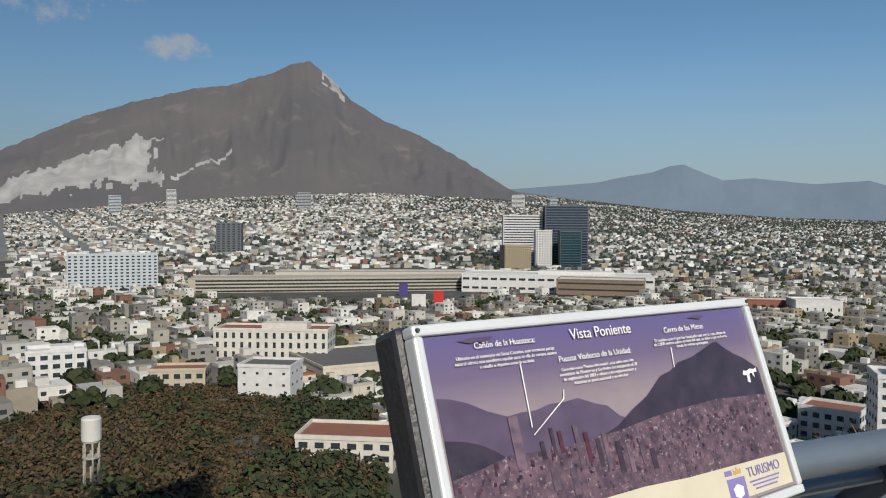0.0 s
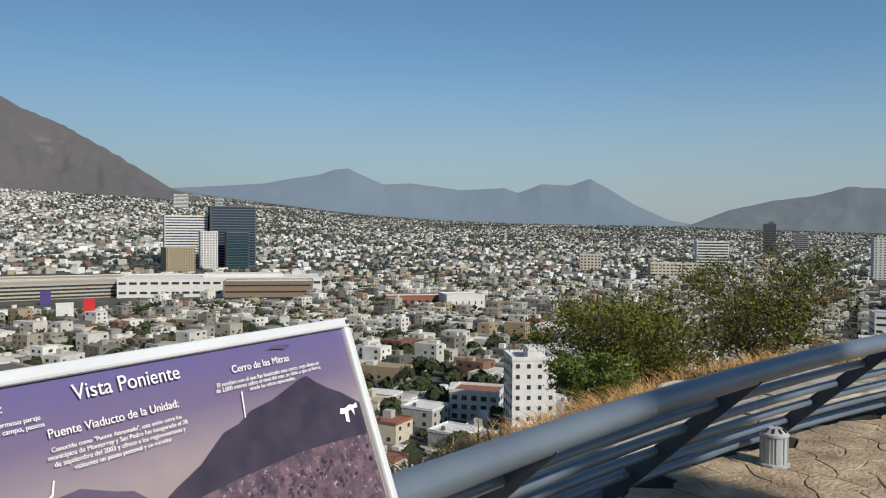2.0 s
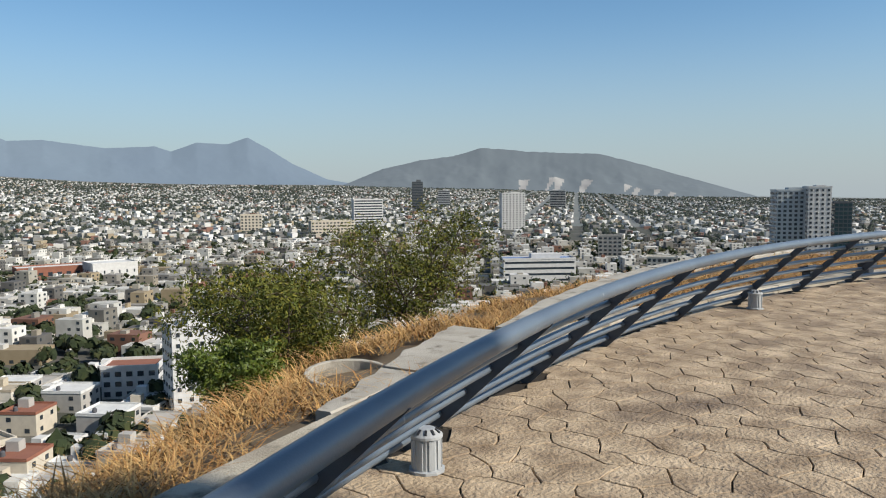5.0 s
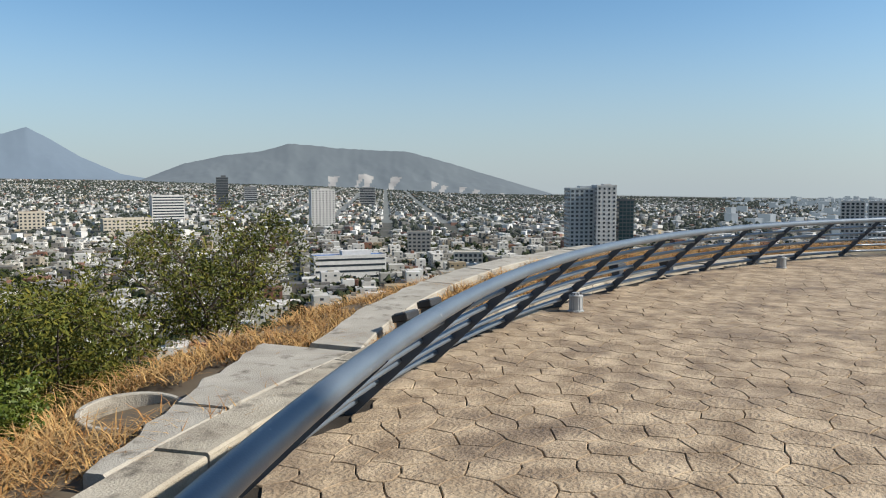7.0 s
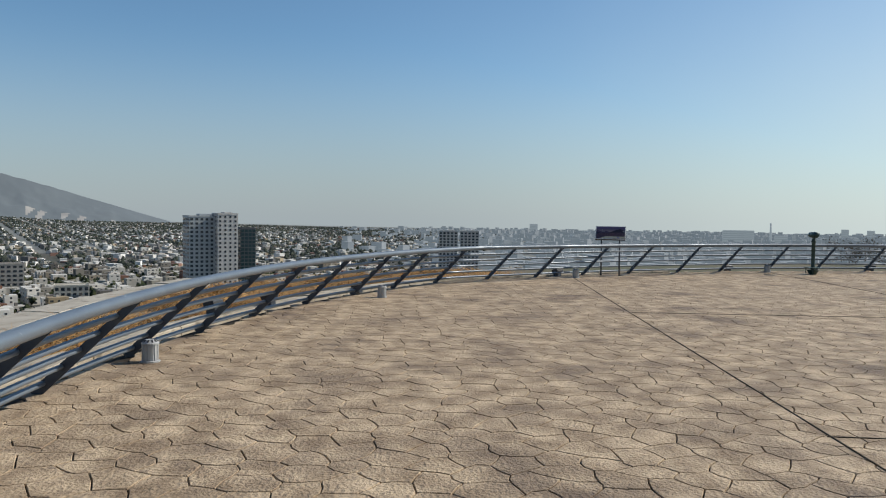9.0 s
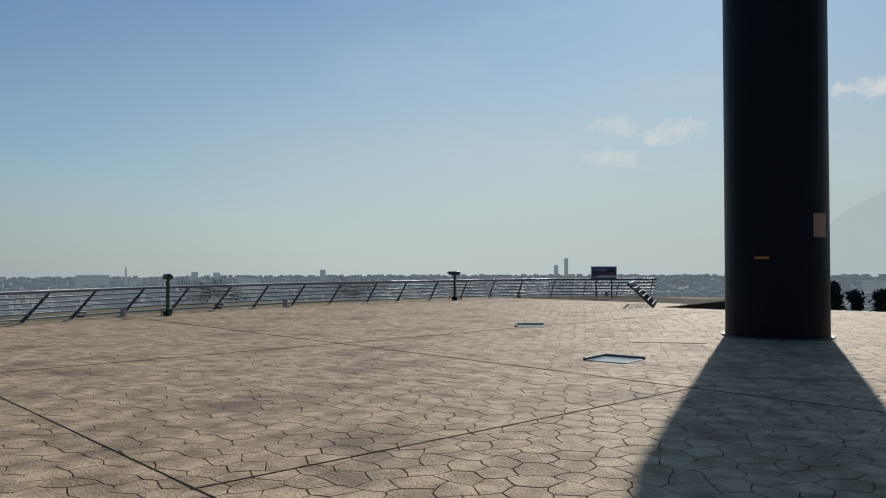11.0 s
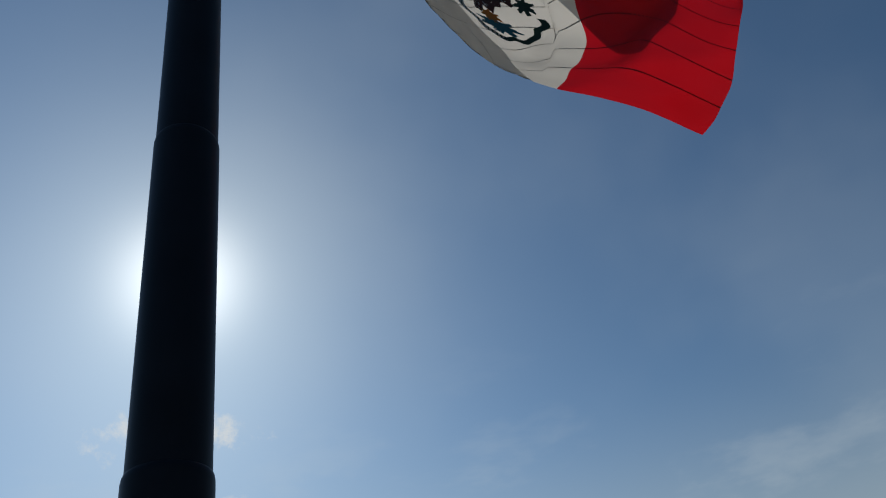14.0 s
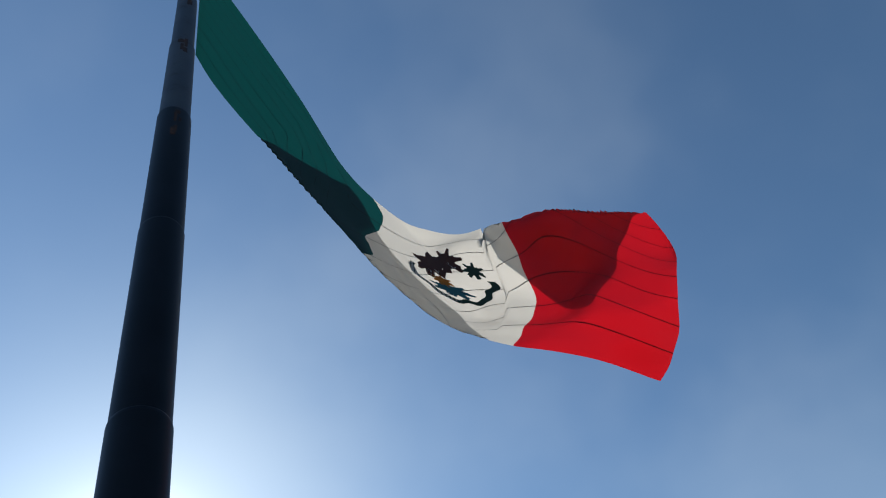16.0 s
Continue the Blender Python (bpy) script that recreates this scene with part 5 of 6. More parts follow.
KERB = mat("stained_kerb", (0.50, 0.45, 0.36), (0.30, 0.26, 0.20), 1.6, 60, 0.9, bump=0.5, stains=((0.10, 0.085, 0.065), 2.8, 0.52, 0.68))
arc_band("kerb", -40, 62, 6, lambda a: rim(a) + 0.52, lambda a: rim(a) + 0.90, -0.5, 0.015, KERB, "low stained concrete kerb along the terrace edge", "kerb")
arc_band("hill_path", -10.8, -2, 2.9, lambda a: rim(a) + 0.96, lambda a: rim(a) + 1.06 + (a + 11) * 0.108, -0.5, -0.01, PALE_CONCRETE, "narrow worn concrete path outside the railing", "path", 0.05)
arc_band("hill_path", -1.7, 30, 6, lambda a: rim(a) + 1.15 + a * 0.125, lambda a: rim(a) + 1.75 + a * 0.13, -0.9, 0.0, PALE_CONCRETE, "narrow worn concrete path outside the railing", "path", 0.04)


def build_ring():
    p = polar(-6.8, 23.0, -0.50)
    root = thing("concrete_ring", pose(p.x, p.y, p.z, 4, -3, 0), "round open concrete well ring in dry grass", "well ring")
    bm = bmesh.new()
    lathe(bm, [(0.40, 0.0), (0.42, 0.02), (0.42, 0.33), (0.412, 0.34), (0.378, 0.34), (0.37, 0.33), (0.37, 0.05)], 40)
    part("ring_wall", bm, PALE_CONCRETE, root, smooth=False)


build_ring()

STRAW = mat("dry_grass", (0.50, 0.33, 0.14), (0.36, 0.22, 0.09), 2, 40, 0.85, bump=0, spread=[(1, 1, 1), (1.15, 1.1, 1.0), (0.75, 0.62, 0.5), (1.3, 1.25, 1.1), (0.9, 0.7, 0.5)], spread_by="island")


def build_grass():
    rg = np.random.default_rng(5)
    n = 150000
    ang = rg.uniform(-24, 50, n)
    rho = 21.3 + 6.5 * rg.random(n) ** 1.3
    x, y = PCX + rho * np.sin(np.radians(ang)), PCY + rho * np.cos(np.radians(ang))
    base = np.interp(ang, RAIL_ANG, RAIL_RAD)
    off = rho - base
    patch = np.array([noise.noise(Vector((a * 0.9, b * 0.9, 2.0))) for a, b in zip(x, y)])
    on_path = ((ang < -2) & (ang > -10.8) & (off > 0.97) & (off < 1.05 + (ang + 11) * 0.108)) | ((ang >= -2) & (ang < 30) & (off > 1.15 + ang * 0.125) & (off < 1.75 + ang * 0.13)) | (off < np.where(patch > 0.2, 0.8, 0.9))
    ring = np.hypot(x - polar(-6.6, 23.05).x, y - polar(-6.6, 23.05).y) < 0.5
    keep = ~on_path & ~ring & (patch > -0.28) & (off < 3.3 + 0.05 * ang) & (patch > np.interp(ang, [-24, -20], [0.1, -0.28]))
    x, y, patch = x[keep], y[keep], patch[keep]
    z = ground_z(x, y) - 0.03
    m = len(x)
    lean = rg.uniform(0, math.tau, m)
    h = rg.uniform(0.03, 0.17, m) * (1 + 0.9 * np.clip(patch, 0, 1)) * np.where(off[keep] < 0.8, 0.45, 1.0)
    w = rg.uniform(0.003, 0.008, m)
    dx, dy = np.cos(lean), np.sin(lean)
    bow = rg.uniform(0.8, 3.6, m) * h
    p0 = np.stack([x - dy * w, y + dx * w, z], -1)
    p1 = np.stack([x + dy * w, y - dx * w, z], -1)
    p2 = np.stack([x + dx * bow * 0.4 + dy * w * 0.7, y + dy * bow * 0.4 - dx * w * 0.7, z + h * 0.7], -1)
    p3 = np.stack([x + dx * bow * 0.4 - dy * w * 0.7, y + dy * bow * 0.4 + dx * w * 0.7, z + h * 0.7], -1)
    p4 = np.stack([x + dx * bow, y + dy * bow, z + h * 0.95], -1)
    v = np.stack([p0, p1, p2, p3, p4], 1).reshape(-1, 3)
    i = np.arange(m)[:, None] * 5
    faces = (i + np.array([[0, 1, 2, 3]])).tolist() + (i + np.array([[3, 2, 4]])).tolist()
    ob = raw("dry_grass", v, faces, STRAW)
    tagged(ob, "parched orange straw grass on the hill edge", "grass", kind="stuff")


build_grass()

LEAF = mat("feathery_leaf", (0.115, 0.125, 0.012), (0.06, 0.075, 0.008), 2, 30, 0.85, bump=0, spread=[(1, 1, 1), (1.3, 1.15, 0.9), (0.7, 0.8, 0.7), (1.5, 1.2, 0.8)], spread_by="island")
LEAF_BRIGHT = mat("fresh_leaf", (0.105, 0.14, 0.014), (0.06, 0.09, 0.009), 2, 30, 0.55, bump=0, spread=[(1, 1, 1), (1.25, 1.15, 0.9), (0.7, 0.8, 0.7)], spread_by="island")
BROWN_LEAF = mat("brown_scrub_leaf", (0.095, 0.062, 0.030), (0.055, 0.038, 0.020), 1, 30, 0.85, bump=0, spread=[(1, 1, 1), (1.3, 1.15, 1.0), (0.7, 0.75, 0.7), (0.75, 1.0, 0.6)], spread_by="island")
BARK = mat("grey_brown_bark", (0.10, 0.075, 0.055), (0.06, 0.045, 0.035), 8, 60, 0.9)


def leaf_cloud(centres, size, rg, count, spread):
    """Small folded leaf cards scattered round twig ends."""
    c = np.repeat(np.asarray(centres, float), count, axis=0)
    m = len(c)
    c = c + rg.normal(0, spread, (m, 3)) * np.array([1, 1, 0.75])
    a = rg.normal(0, 1, (m, 3))
    a /= np.linalg.norm(a, axis=1)[:, None]
    b = np.cross(a, rg.normal(0, 1, (m, 3)))
    b /= np.linalg.norm(b, axis=1)[:, None]
    s = size * rg.uniform(0.6, 1.4, m)[:, None]
    v = np.stack([c - a * s, c + b * s * 0.32, c + a * s, c - b * s * 0.32], 1).reshape(-1, 3)
    return v, np.arange(m * 4).reshape(-1, 4)


def shrub(name, label, at, height, width, leaf, seed, stems=7, leaves=26, size=0.05, twigs=9, depth=1):
    """Several thin stems that fork into twigs, each ending in sprays of fine leaves."""
    rnd, rg = random.Random(seed), np.random.default_rng(seed)
    x, y = at
    root = thing(name, pose(x, y, float(ground_z(x, y)) - 0.05), label, "shrub" if height < 3 else "tree")
    bm = bmesh.new()
    tips = []
    for s in range(stems):
        a = rnd.uniform(0, math.tau)
        reach, top = rnd.uniform(0.25, 0.5) * width, height * rnd.uniform(0.65, 0.95)
        pts = [Vector((0.06 * math.cos(a), 0.06 * math.sin(a), 0))]
        for k in range(1, 7):
            f = k / 6
            pts.append(Vector((math.cos(a) * reach * f ** 1.3 + rnd.gauss(0, 0.03 * width), math.sin(a) * reach * f ** 1.3 + rnd.gauss(0, 0.03 * width), top * f)))
        r0 = 0.012 * height
        tube(bm, pts, [r0 * (1 - 0.12 * k) for k in range(7)], 6)
        for t in range(twigs):
            i = rnd.randint(2, 6)
            b = rnd.uniform(0, math.tau)
            l = rnd.uniform(0.12, 0.34) * width
            e = pts[i] + Vector((math.cos(b) * l, math.sin(b) * l, rnd.uniform(-0.05, 0.22) * height))
            tube(bm, [pts[i], pts[i].lerp(e, 0.5) + Vector((0, 0, 0.03 * height)), e], [r0 * 0.3, r0 * 0.22, r0 * 0.1], 5)
            tips += [tuple(pts[i].lerp(e, 0.6)), tuple(e)]
        tips.append(tuple(pts[-1]))
    part("woody_stem", bm, BARK, root)
    v, f = leaf_cloud(tips, size, rg, leaves, 0.055 * width)
    raw("crown", v, f, leaf, root)
    return root


def from_eye(az, d):
    return d * math.sin(radians(az)), d * math.cos(radians(az))


shrub("mesquite_shrub", "feathery green mesquite shrub rooted in the hill edge", polar(-4.3, 25.0).xy, 1.65, 2.1, LEAF, 1, 12, 60, 0.030, 14)
shrub("mesquite_shrub", "sparse feathery mesquite shrub rooted in the hill edge", polar(1.9, 25.1).xy, 2.0, 2.3, LEAF, 2, 12, 42, 0.030, 14)
shrub("mesquite_shrub", "sparse feathery mesquite shrub rooted in the hill edge", polar(-1.4, 25.5).xy, 1.7, 1.5, LEAF, 3, 9, 36, 0.030, 11)
shrub("green_shrub", "bright leafy shrub low on the hill edge", polar(-8.4, 23.9).xy, 0.55, 0.9, LEAF_BRIGHT, 4, 9, 60, 0.026, 10)
shrub("twiggy_shrub", "bare twiggy brown shrub on the slope", polar(-13.0, 24.6).xy, 0.8, 1.3, BROWN_LEAF, 5, 7, 8, 0.025, 8)
shrub("twiggy_shrub", "bare twiggy brown shrub on the slope", polar(-16.5, 25.4).xy, 0.9, 1.5, BROWN_LEAF, 9, 7, 8, 0.025, 8)
shrub("twiggy_shrub", "bare twiggy brown shrub on the slope", polar(21, 31).xy, 1.9, 3.0, BROWN_LEAF, 8, 7, 10, 0.05, 8)


# ---- flagpoles and trees below the south edge ----
def build_small_poles():
    steel = plain_wall("dull_pole_steel", (0.12, 0.125, 0.13))
    first = None
    for az, top, d in ((176.4, 6.2, 62), (177.4, 4.95, 70), (178.4, 3.95, 78), (179.15, 3.1, 86), (180.85, 1.4, 98), (181.2, 0.7, 104), (184.5, 7.1, 58), (184.8, 4.5, 68), (185.25, 1.55, 86), (185.3, 0.85, 92), (187.55, 0.25, 96), (171.75, 1.65, 74), (176.25, 0.25, 110), (178.5, 0.5, 112)):
        x, y = at_dir(az - 0.35, d)
        z1 = 1.6 + d * math.tan(radians(top))
        z0 = float(ground_z(x, y)) - 0.3
        root = thing("flagpole", pose(x, y, z0), "bare thin steel flagpole on the slope below the terrace", "flagpole", "small flagpoles")
        part("shaft", lathe(bmesh.new(), [(0.13, 0), (0.12, 0.3), (0.055, z1 - z0)], 10), steel, root, smooth=True)
        part("finial", lathe(bmesh.new(), [(0.03, 0), (0.09, 0.05), (0.09, 0.12), (0.03, 0.17)], 10, pose(0, 0, z1 - z0)), steel, root, smooth=True)


build_small_poles()
PINE = mat("dark_pine_needles", (0.025, 0.045, 0.028), (0.018, 0.03, 0.02), 2, 20, 0.8, bump=0)


def pine(az, top, d, spread, seed, label="dark pointed conifer on the slope below the terrace"):
    rnd, rg = random.Random(seed), np.random.default_rng(seed)
    x, y = at_dir(az - 0.35, d)
    z0, z1 = float(ground_z(x, y)) - 0.3, 1.6 + d * math.tan(radians(top))
    h = z1 - z0
    root = thing("conifer", pose(x, y, z0), label, "tree", "conifers below the terrace")
    bm = bmesh.new()
    tube(bm, [(0, 0, 0), (0.05, 0, h * 0.5), (0, 0, h)], [0.16, 0.1, 0.02], 8)
    tips = []
    for k in range(46):
        f = rnd.uniform(0.12, 0.98)
        a = rnd.uniform(0, math.tau)
        l = spread * (1.03 - f) * rnd.uniform(0.6, 1.0) + 0.1
        p, e = Vector((0, 0, h * f)), Vector((math.cos(a) * l, math.sin(a) * l, h * f + 0.12 * l))
        tube(bm, [p, e], [0.03, 0.01], 5)
        tips += [tuple(p.lerp(e, q)) for q in (0.35, 0.6, 0.8, 1.0)]
    part("trunk", bm, BARK, root)
    v, f = leaf_cloud(tips, 0.17, rg, 26, 0.13)
    raw("crown", v, f, PINE, root)


for i, (az, top, d, sp) in enumerate(((166.9, -1.2, 46, 1.1), (168.3, -1.9, 48, 0.9), (169.8, -1.8, 47, 1.0), (171.6, -1.7, 48, 1.1), (173.1, -1.5, 46, 1.1), (175.5, -2.3, 50, 0.9), (183.5, -0.4, 44, 1.9), (161.0, -1.6, 48, 1.0))):
    pine(az, top, d, sp, 30 + i)
shrub("bushy_tree", "dark bushy tree below the south terrace", at_dir(188.0, 44), 0.72 * (1.9 - float(ground_z(*at_dir(188.0, 44)))), 5.0, LEAF, 61, 12, 40, 0.14, 16)
shrub("bushy_tree", "dark bushy tree below the south terrace", at_dir(192.5, 52), 0.78 * (2.6 - float(ground_z(*at_dir(192.5, 52)))), 7.0, BROWN_LEAF, 62, 12, 36, 0.15, 16)
for k, (a, r) in enumerate(((92, 24), (97, 25), (111, 24.5), (128, 26), (147, 27), (143, 27))):
    shrub("twiggy_shrub", "bare twiggy shrub on the slope behind the railing", polar(a, r).xy, 1.1, 2.0, BROWN_LEAF, 70 + k, 7, 8, 0.04, 8)


# ---- scrub on the western spur, with the old water tower ----
def build_scrub():
    rg = np.random.default_rng(21)
    n = 9500
    az, r = rg.uniform(-62, 12, n), 34 + 265 * rg.random(n) ** 0.8
    keep = (az < -4) | (r < 150)
    x, y = (r * np.sin(np.radians(az)))[keep], (r * np.cos(np.radians(az)))[keep]
    s = rg.uniform(1.1, 3.0, len(x))
    green = (rg.random(len(x)) < np.clip((np.degrees(np.arctan2(x, y)) + 17) / 22, 0.06, 0.55))
    for sel, material, nm, label in ((~green, BROWN_LEAF, "brown_scrub", "leafless brown thorn scrub on the slope"), (green, TREE, "green_scrub", "dusty green scrub trees on the slope")):
        k = 1.0 if nm == "brown_scrub" else 1.5
        v, f = leaf_lump(x[sel], y[sel], ground_z(x[sel], y[sel]) + s[sel] * 0.2, s[sel] * k, rg, 46)
        c = v.reshape(-1, 4, 3).mean(1, keepdims=True)
        v = (c + (v.reshape(-1, 4, 3) - c) * 0.55).reshape(-1, 3)
        ob = raw(nm, v, f, material)
        tagged(ob, label, "scrub", kind="stuff")


build_scrub()


def build_water_tower():
    x, y = at_dir(-25.1, 120)
    z = 1.6 - 120 * math.tan(radians(15.9))
    root = thing("water_tower", pose(x, y, z), "old white cylindrical water tower on concrete legs", "water tower")
    part("tank", lathe(bmesh.new(), [(1.3, 3.1), (1.36, 3.2), (1.36, 6.2), (1.2, 6.45), (0.3, 6.6)], 28), plain_wall("flaking_white", (0.60, 0.58, 0.54)), root, smooth=False)
    for k in range(6):
        a = k * math.tau / 6
        part("leg", boxed((0.24, 0.24, 6.4), pose(1.1 * math.cos(a), 1.1 * math.sin(a), 0.0, 0, 0, math.degrees(a)), 0.02), PALE_CONCRETE, root)
    for zz in (0.6, 2.9):
        part("ring_beam", lathe(bmesh.new(), [(1.0, zz), (1.25, zz), (1.25, zz + 0.22), (1.0, zz + 0.22)], 24), PALE_CONCRETE, root)


build_water_tower()


# ---- the great flag ----
def cloth(name, colour, gloss=0.7):
    m = bpy.data.materials.new(name)
    m.use_nodes = True
    nt = m.node_tree
    b = nt.nodes["Principled BSDF"]
    b.inputs["Base Color"].default_value, b.inputs["Roughness"].default_value = (*colour, 1), gloss
    tr, mx = nt.nodes.new("ShaderNodeBsdfTranslucent"), nt.nodes.new("ShaderNodeMixShader")
    n, r = nt.nodes.new("ShaderNodeTexNoise"), nt.nodes.new("ShaderNodeValToRGB")
    n.inputs["Scale"].default_value, n.inputs["Detail"].default_value = 0.5, 5.0
    r.color_ramp.elements[0].color, r.color_ramp.elements[1].color = (*(v * 0.8 for v in colour), 1), (*colour, 1)
    nt.links.new(n.outputs[0], r.inputs[0])
    nt.links.new(r.outputs[0], b.inputs["Base Color"])
    nt.links.new(r.outputs[0], tr.inputs[0])
    mx.inputs[0].default_value = 0.5
    nt.links.new(b.outputs[0], mx.inputs[1])
    nt.links.new(tr.outputs[0], mx.inputs[2])
    nt.links.new(mx.outputs[0], nt.nodes["Material Output"].inputs[0])
    return m


def build_flag():
    # lower hem, middle and upper hem of the flag as it streams away south-west, every sixth of its length
    low = [(4.45, -17.6, 55.3), (1.1, -22.5, 51.6), (-4.8, -30.4, 47.0), (-9.7, -36.4, 45.0), (-16.4, -40.6, 44.0), (-22.7, -44.1, 45.0), (-29.1, -48.3, 44.4)]
    mid = [(4.45, -17.7, 69.6), (-1.3, -27.7, 64.8), (-8.0, -36.8, 58.6), (-13.7, -41.6, 57.0), (-21.2, -44.1, 56.6), (-28.9, -45.2, 56.8), (-37.1, -46.6, 55.5)]
    top = [(4.4, -17.7, 84.0), (-3.7, -31.2, 78.2), (-8.4, -39.8, 72.4), (-15.5, -44.6, 70.2), (-23.2, -45.5, 70.6), (-31.5, -45.7, 70.3), (-39.6, -46.3, 69.4)]
    root = thing("flag", pose(0, 0, 0), "huge green, white and red flag streaming from the great pole", "flag")

    def spline(pts, u):
        k = min(int(u * 6), 5)
        t = u * 6 - k
        p = [Vector(pts[max(0, min(6, k + o))]) for o in (-1, 0, 1, 2)]
        return 0.5 * (2 * p[1] + (p[2] - p[0]) * t + (2 * p[0] - 5 * p[1] + 4 * p[2] - p[3]) * t * t + (3 * p[1] - p[0] - 3 * p[2] + p[3]) * t ** 3)

    def surf(u, v):
        a, b, c = spline(low, u), spline(mid, u), spline(top, u)
        p = a * (2 * (v - 0.5) * (v - 1)) + b * (4 * v * (1 - v)) + c * (2 * v * (v - 0.5))
        out = Vector((0.62, 0.7, -0.35))
        w = math.sin(u * 21 + v * 3.5) * 0.7 + math.sin(u * 10 - v * 7 + 1.0) * 1.5 + math.sin(v * 15 + u * 26) * 0.35 + math.sin(u * 37 - v * 9) * 0.3 + (math.sin((v + 0.35 * u) * 24) * 0.35 + math.sin((v - 0.5 * u) * 47 + 3 * math.sin(u * 12)) * 0.22) * max(0.0, 1.15 - 2.6 * u) + math.sin(v * 31 - u * 17 + 2 * math.sin(v * 5)) * 0.16 * min(1.0, 3 * u)
        curl = max(0.0, 0.22 - v) ** 1.0 * math.exp(-((u - 0.48) / 0.2) ** 2) * 3
        drift = Vector((-1.2, 0.3, 1.6)) * max(0.0, (u - 0.45) / 0.55)
        return p + drift + out * (w * min(1.0, u * 2.5) + curl) + Vector((0, 0, curl * 0.45))

    def folded(u, s):
        # the lower hem is turned up over the front between the first and the third fifth of the length
        f = 0.72 * max(0.0, min(1.0, (u - 0.17) / 0.10)) * max(0.0, min(1.0, (0.62 - u) / 0.33)) ** 1.3
        # and an unseen second layer is added behind the outer half's top, to shade it
        g = 0.34 * math.exp(-((u - 0.74) / 0.17) ** 4) * (1 + 0.18 * math.sin(u * 19))
        if s > 1 - g and g > 0.004 and f < 0.004:
            over = s - (1 - g)
            return surf(u, 1 - over / (1 - g)) - Vector((0.62, 0.7, -0.35)) * min(1.1, 6.0 * over)
        if f < 0.004 or s >= f:
            return surf(u, (s - f) / (1 - f) if f >= 0.004 else s / (1 - g))
        back = f - s
        return surf(u, back) + Vector((0.62, 0.7, -0.35)) * min(0.9, 5.0 * back)

    nv = 60
    for name, u0, u1, colour, label in (("green_panel", 0.0, 1 / 3, (0.0, 0.05, 0.046), "deep green panel"), ("white_panel", 1 / 3, 2 / 3, (0.60, 0.58, 0.54), "white panel with sewn seams"), ("red_panel", 2 / 3, 1.0, (0.43, 0.003, 0.009), "bright red panel")):
        nu = 40
        vs = [folded(u0 + (u1 - u0) * i / nu, j / nv) for i in range(nu + 1) for j in range(nv + 1)]
        fs = [(i * (nv + 1) + j, (i + 1) * (nv + 1) + j, (i + 1) * (nv + 1) + j + 1, i * (nv + 1) + j + 1) for i in range(nu) for j in range(nv)]
        panel = raw(name, vs, fs, cloth(name.replace("panel", "cloth"), colour), root, label, smooth=True)
        seam = cloth("seam_" + name, tuple(q * 0.6 for q in colour))
        for k in range(1, 8):
            v = k / 8
            bm = bmesh.new()
            for sgn in (-1, 1):
                grid = [[folded(u0 + (u1 - u0) * i / nu, v + dv) + Vector((0.62, 0.7, -0.35)) * 0.012 * sgn for dv in (-0.0022, 0.0022)] for i in range(nu + 1)]
                vv = [[bm.verts.new(p) for p in row] for row in grid]
                for r0, r1 in zip(vv, vv[1:]):
                    bm.faces.new((r0[0], r1[0], r1[1], r0[1]))
            part("seam", bm, seam, panel)
    # coat of arms as plain shapes on both sides of the cloth
    brown, green, blue, gold = cloth("emblem_brown", (0.10, 0.035, 0.02)), cloth("emblem_green", (0.02, 0.06, 0.04)), cloth("emblem_blue", (0.03, 0.16, 0.22)), cloth("emblem_gold", (0.45, 0.20, 0.03))
    white = [o for o in root.children if o.name.startswith("white_panel")][0]

    def badge(name, material, centre, rx, ry, wob, seed, sgn, hole=0.0, a0=0.0, a1=math.tau):
        bm = bmesh.new()
        rnd = random.Random(seed)
        n = 40
        ph = rnd.uniform(0, 6)
        rings = []
        for q in (hole, hole + (1 - hole) * 0.4, hole + (1 - hole) * 0.75, 1.0):
            ring = []
            for k in range(n + 1):
                a = a0 + (a1 - a0) * k / n
                s = (1 + wob * math.sin(a * 7 + ph) + wob * 0.6 * math.sin(a * 13 + 2 * ph)) * q
                ring.append(bm.verts.new(surf(centre[0] + rx * s * math.cos(a), centre[1] + ry * s * math.sin(a)) + Vector((0.62, 0.7, -0.35)) * 0.03 * sgn))
            rings.append(ring)
        for r0, r1 in zip(rings, rings[1:]):
            for k in range(n):
                bm.faces.new((r0[k], r0[k + 1], r1[k + 1], r1[k]))
        part(name, bm, material, white)

    for sgn in (-1, 1):
        badge("emblem_shape", brown, (0.475, 0.60), 0.045, 0.12, 0.22, 1, sgn)
        badge("emblem_shape", brown, (0.515, 0.66), 0.035, 0.10, 0.3, 2, sgn)
        badge("emblem_wreath", green, (0.50, 0.52), 0.098, 0.21, 0.05, 3, sgn, 0.86, math.pi * 0.98, math.tau + 0.1)
        badge("emblem_shape", blue, (0.50, 0.40), 0.04, 0.04, 0.25, 4, sgn)
        badge("emblem_shape", gold, (0.495, 0.455), 0.02, 0.035, 0.2, 5, sgn)
        badge("emblem_shape", green, (0.57, 0.60), 0.016, 0.05, 0.3, 6, sgn)


build_flag()


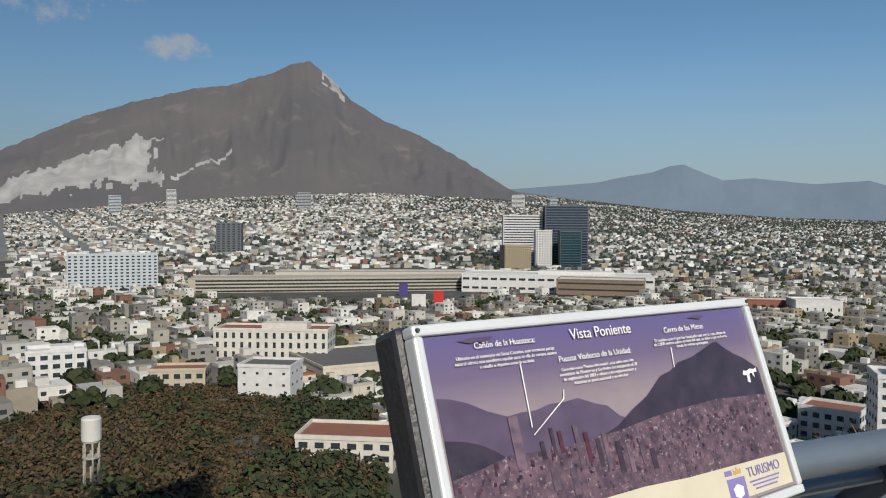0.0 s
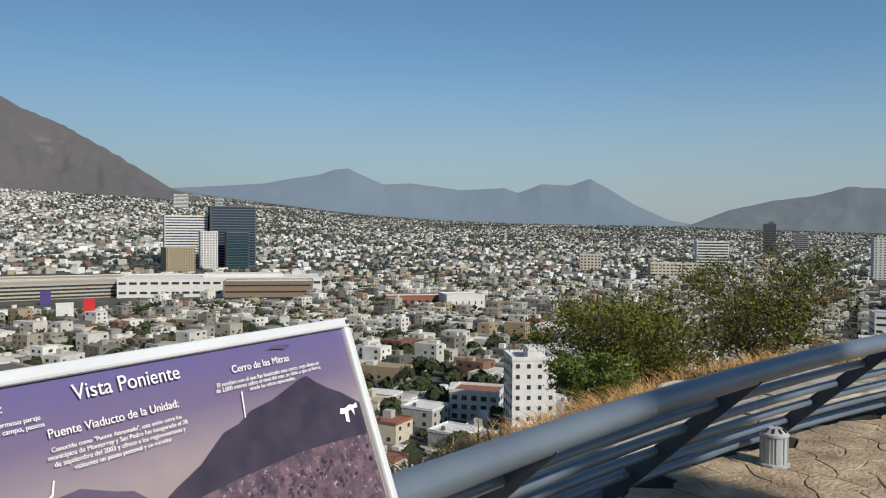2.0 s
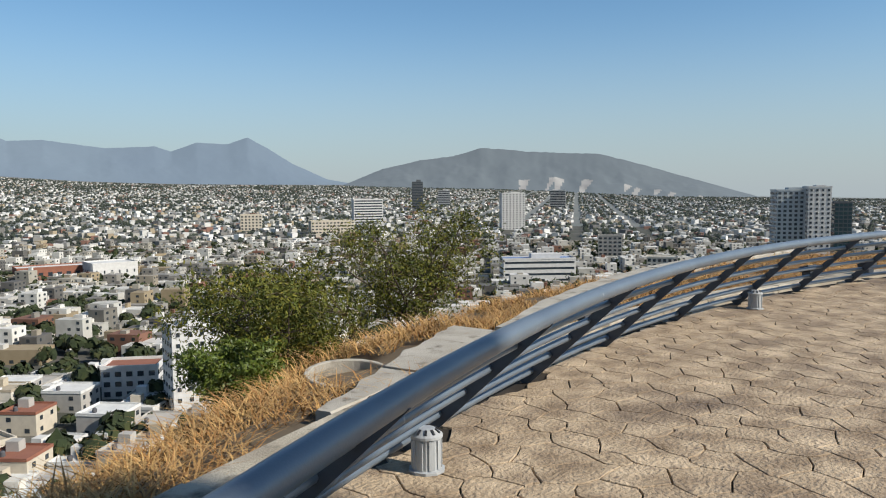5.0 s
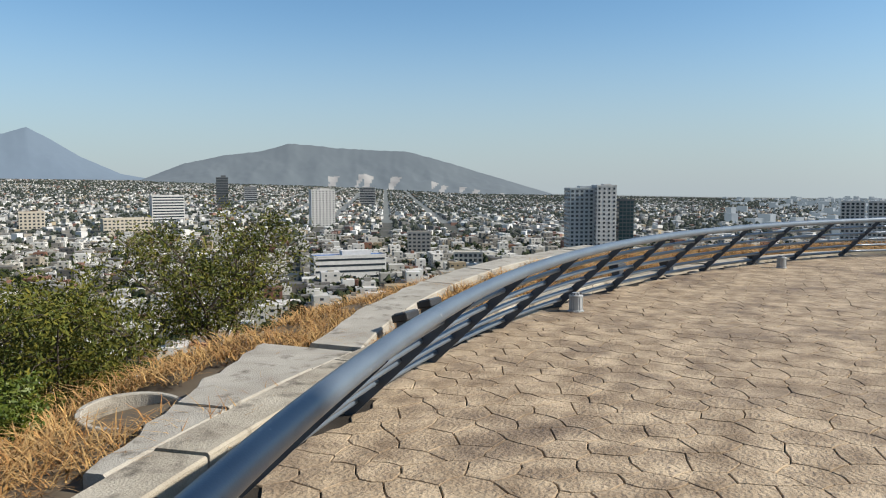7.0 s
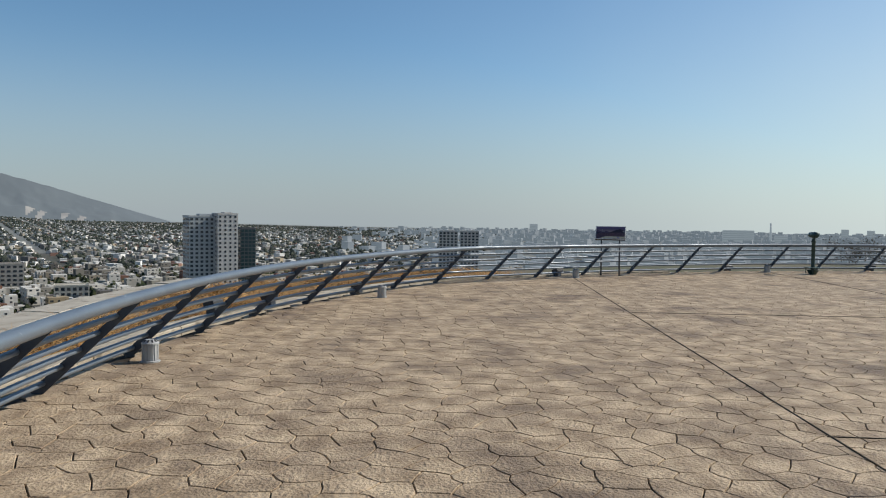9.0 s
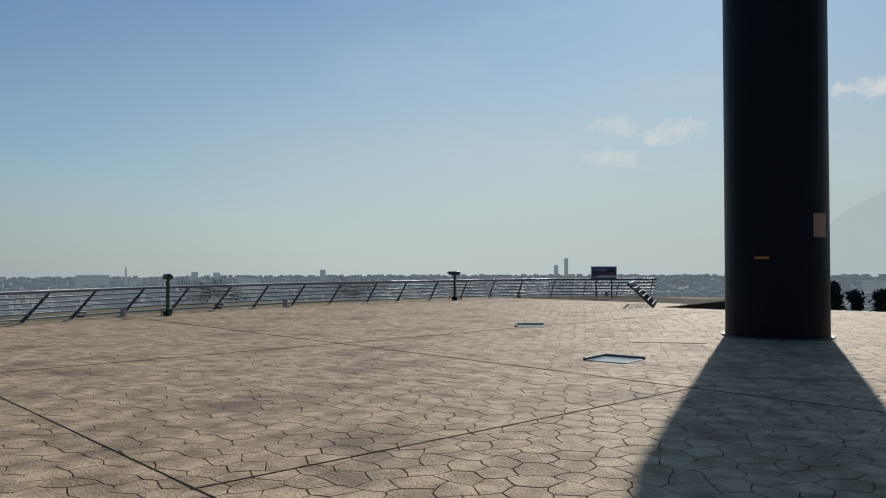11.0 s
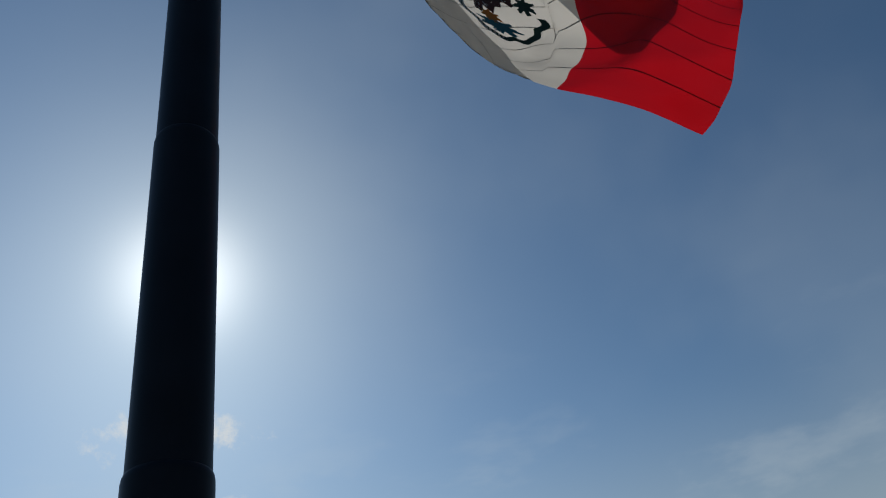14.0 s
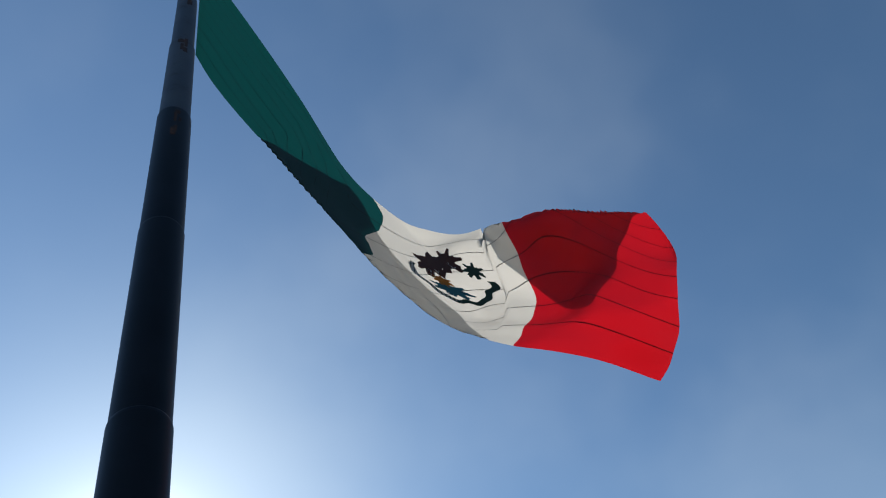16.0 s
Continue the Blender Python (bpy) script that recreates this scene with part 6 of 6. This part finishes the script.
# ---- stamped paving, stone by stone ----
def build_paving():
    pitch = 0.32
    rows, cols = int(44 / (pitch * 0.866)), int(46 / pitch)
    pieces = []
    for i in range(rows):
        for j in range(cols):
            cx = PCX - 23 + (j + 0.5 * (i % 2)) * pitch
            cy = PCY - 12 + i * pitch * 0.866
            if not in_terrace(cx, cy, 0.05) or math.hypot(cx - PCX, cy - PCY) < 0.95:
                continue
            ring = []
            rad = pitch / math.sqrt(3)
            for k in range(6):
                a = math.tau * (k + 0.5) / 6
                p = Vector((cx + rad * math.cos(a), cy + rad * math.sin(a), 0))
                ring.append(p)
            pts = []
            for k in range(6):
                p, q = ring[k], ring[(k + 1) % 6]
                for w, amp in ((p, 0.15), ((p + q) / 2, 0.10)):
                    jx = noise.noise(Vector((w.x * 3.7, w.y * 3.7, 1.3)))
                    jy = noise.noise(Vector((w.x * 3.7, w.y * 3.7, 7.9)))
                    pts.append(Vector((w.x + jx * amp, w.y + jy * amp, 0)))
            c = sum(pts, Vector()) / 12
            lift = noise.noise(Vector((cx * 5, cy * 5, 0))) * 0.0025
            tilt = (noise.noise(Vector((cx * 4, cy * 4, 3))) * 0.008, noise.noise(Vector((cx * 4, cy * 4, 5))) * 0.008)
            pieces.append((c, pts, lift, tilt))
    pieces.sort(key=lambda s: (s[0].x - 2.6) ** 2 + (s[0].y - 1.0) ** 2)
    loop = [[k, (k + 1) % 12, 12 + (k + 1) % 12, 12 + k] for k in range(12)] + [[12 + k, 12 + (k + 1) % 12, 24 + (k + 1) % 12, 24 + k] for k in range(12)] + [list(range(24, 36))]

    def verts_of(c, pts, lift, tilt, origin):
        out = []
        for s, z in ((0.974, -0.017), (0.966, -0.003), (0.945, 0.0)):
            for p in pts:
                q = c + (p - c) * s
                out.append((q.x - origin.x, q.y - origin.y, z + (lift + (q.x - c.x) * tilt[0] + (q.y - c.y) * tilt[1] if z > -0.01 else 0)))
        return out

    for c, pts, lift, tilt in pieces[:300]:
        me = bpy.data.meshes.new("flagstone")
        me.from_pydata(verts_of(c, pts, lift, tilt, c), [], loop)
        ob = obj("flagstone", me, CONCRETE, TERRACE)
        ob.location = (c.x, c.y, 0)
    v, f = [], []
    for c, pts, lift, tilt in pieces[300:]:
        o = len(v)
        v += verts_of(c, pts, lift, tilt, Vector())
        f += [[o + k for k in face] for face in loop]
    ob = raw("paving", v, f, CONCRETE, TERRACE)
    ob["kind"] = "stuff"
    # long straight expansion joints
    for (ax, ay), (bx, by) in (((20.2, -4.6), (-11.0, -1.3)), ((22.9, -11.5), (-13.5, -7.6)), ((4.9, -2.95), (3.95, -9.6)), ((-1.2, -11.5), (-2.9, -24.0)), ((12.3, -3.8), (9.8, -26.0))):
        d = Vector((bx - ax, by - ay, 0))
        bm = boxed((d.length, 0.014, 0.005), pose((ax + bx) / 2, (ay + by) / 2, 0.0035, 0, 0, math.degrees(math.atan2(d.y, d.x))))
        part("expansion_joint", bm, JOINT, TERRACE)


build_paving()
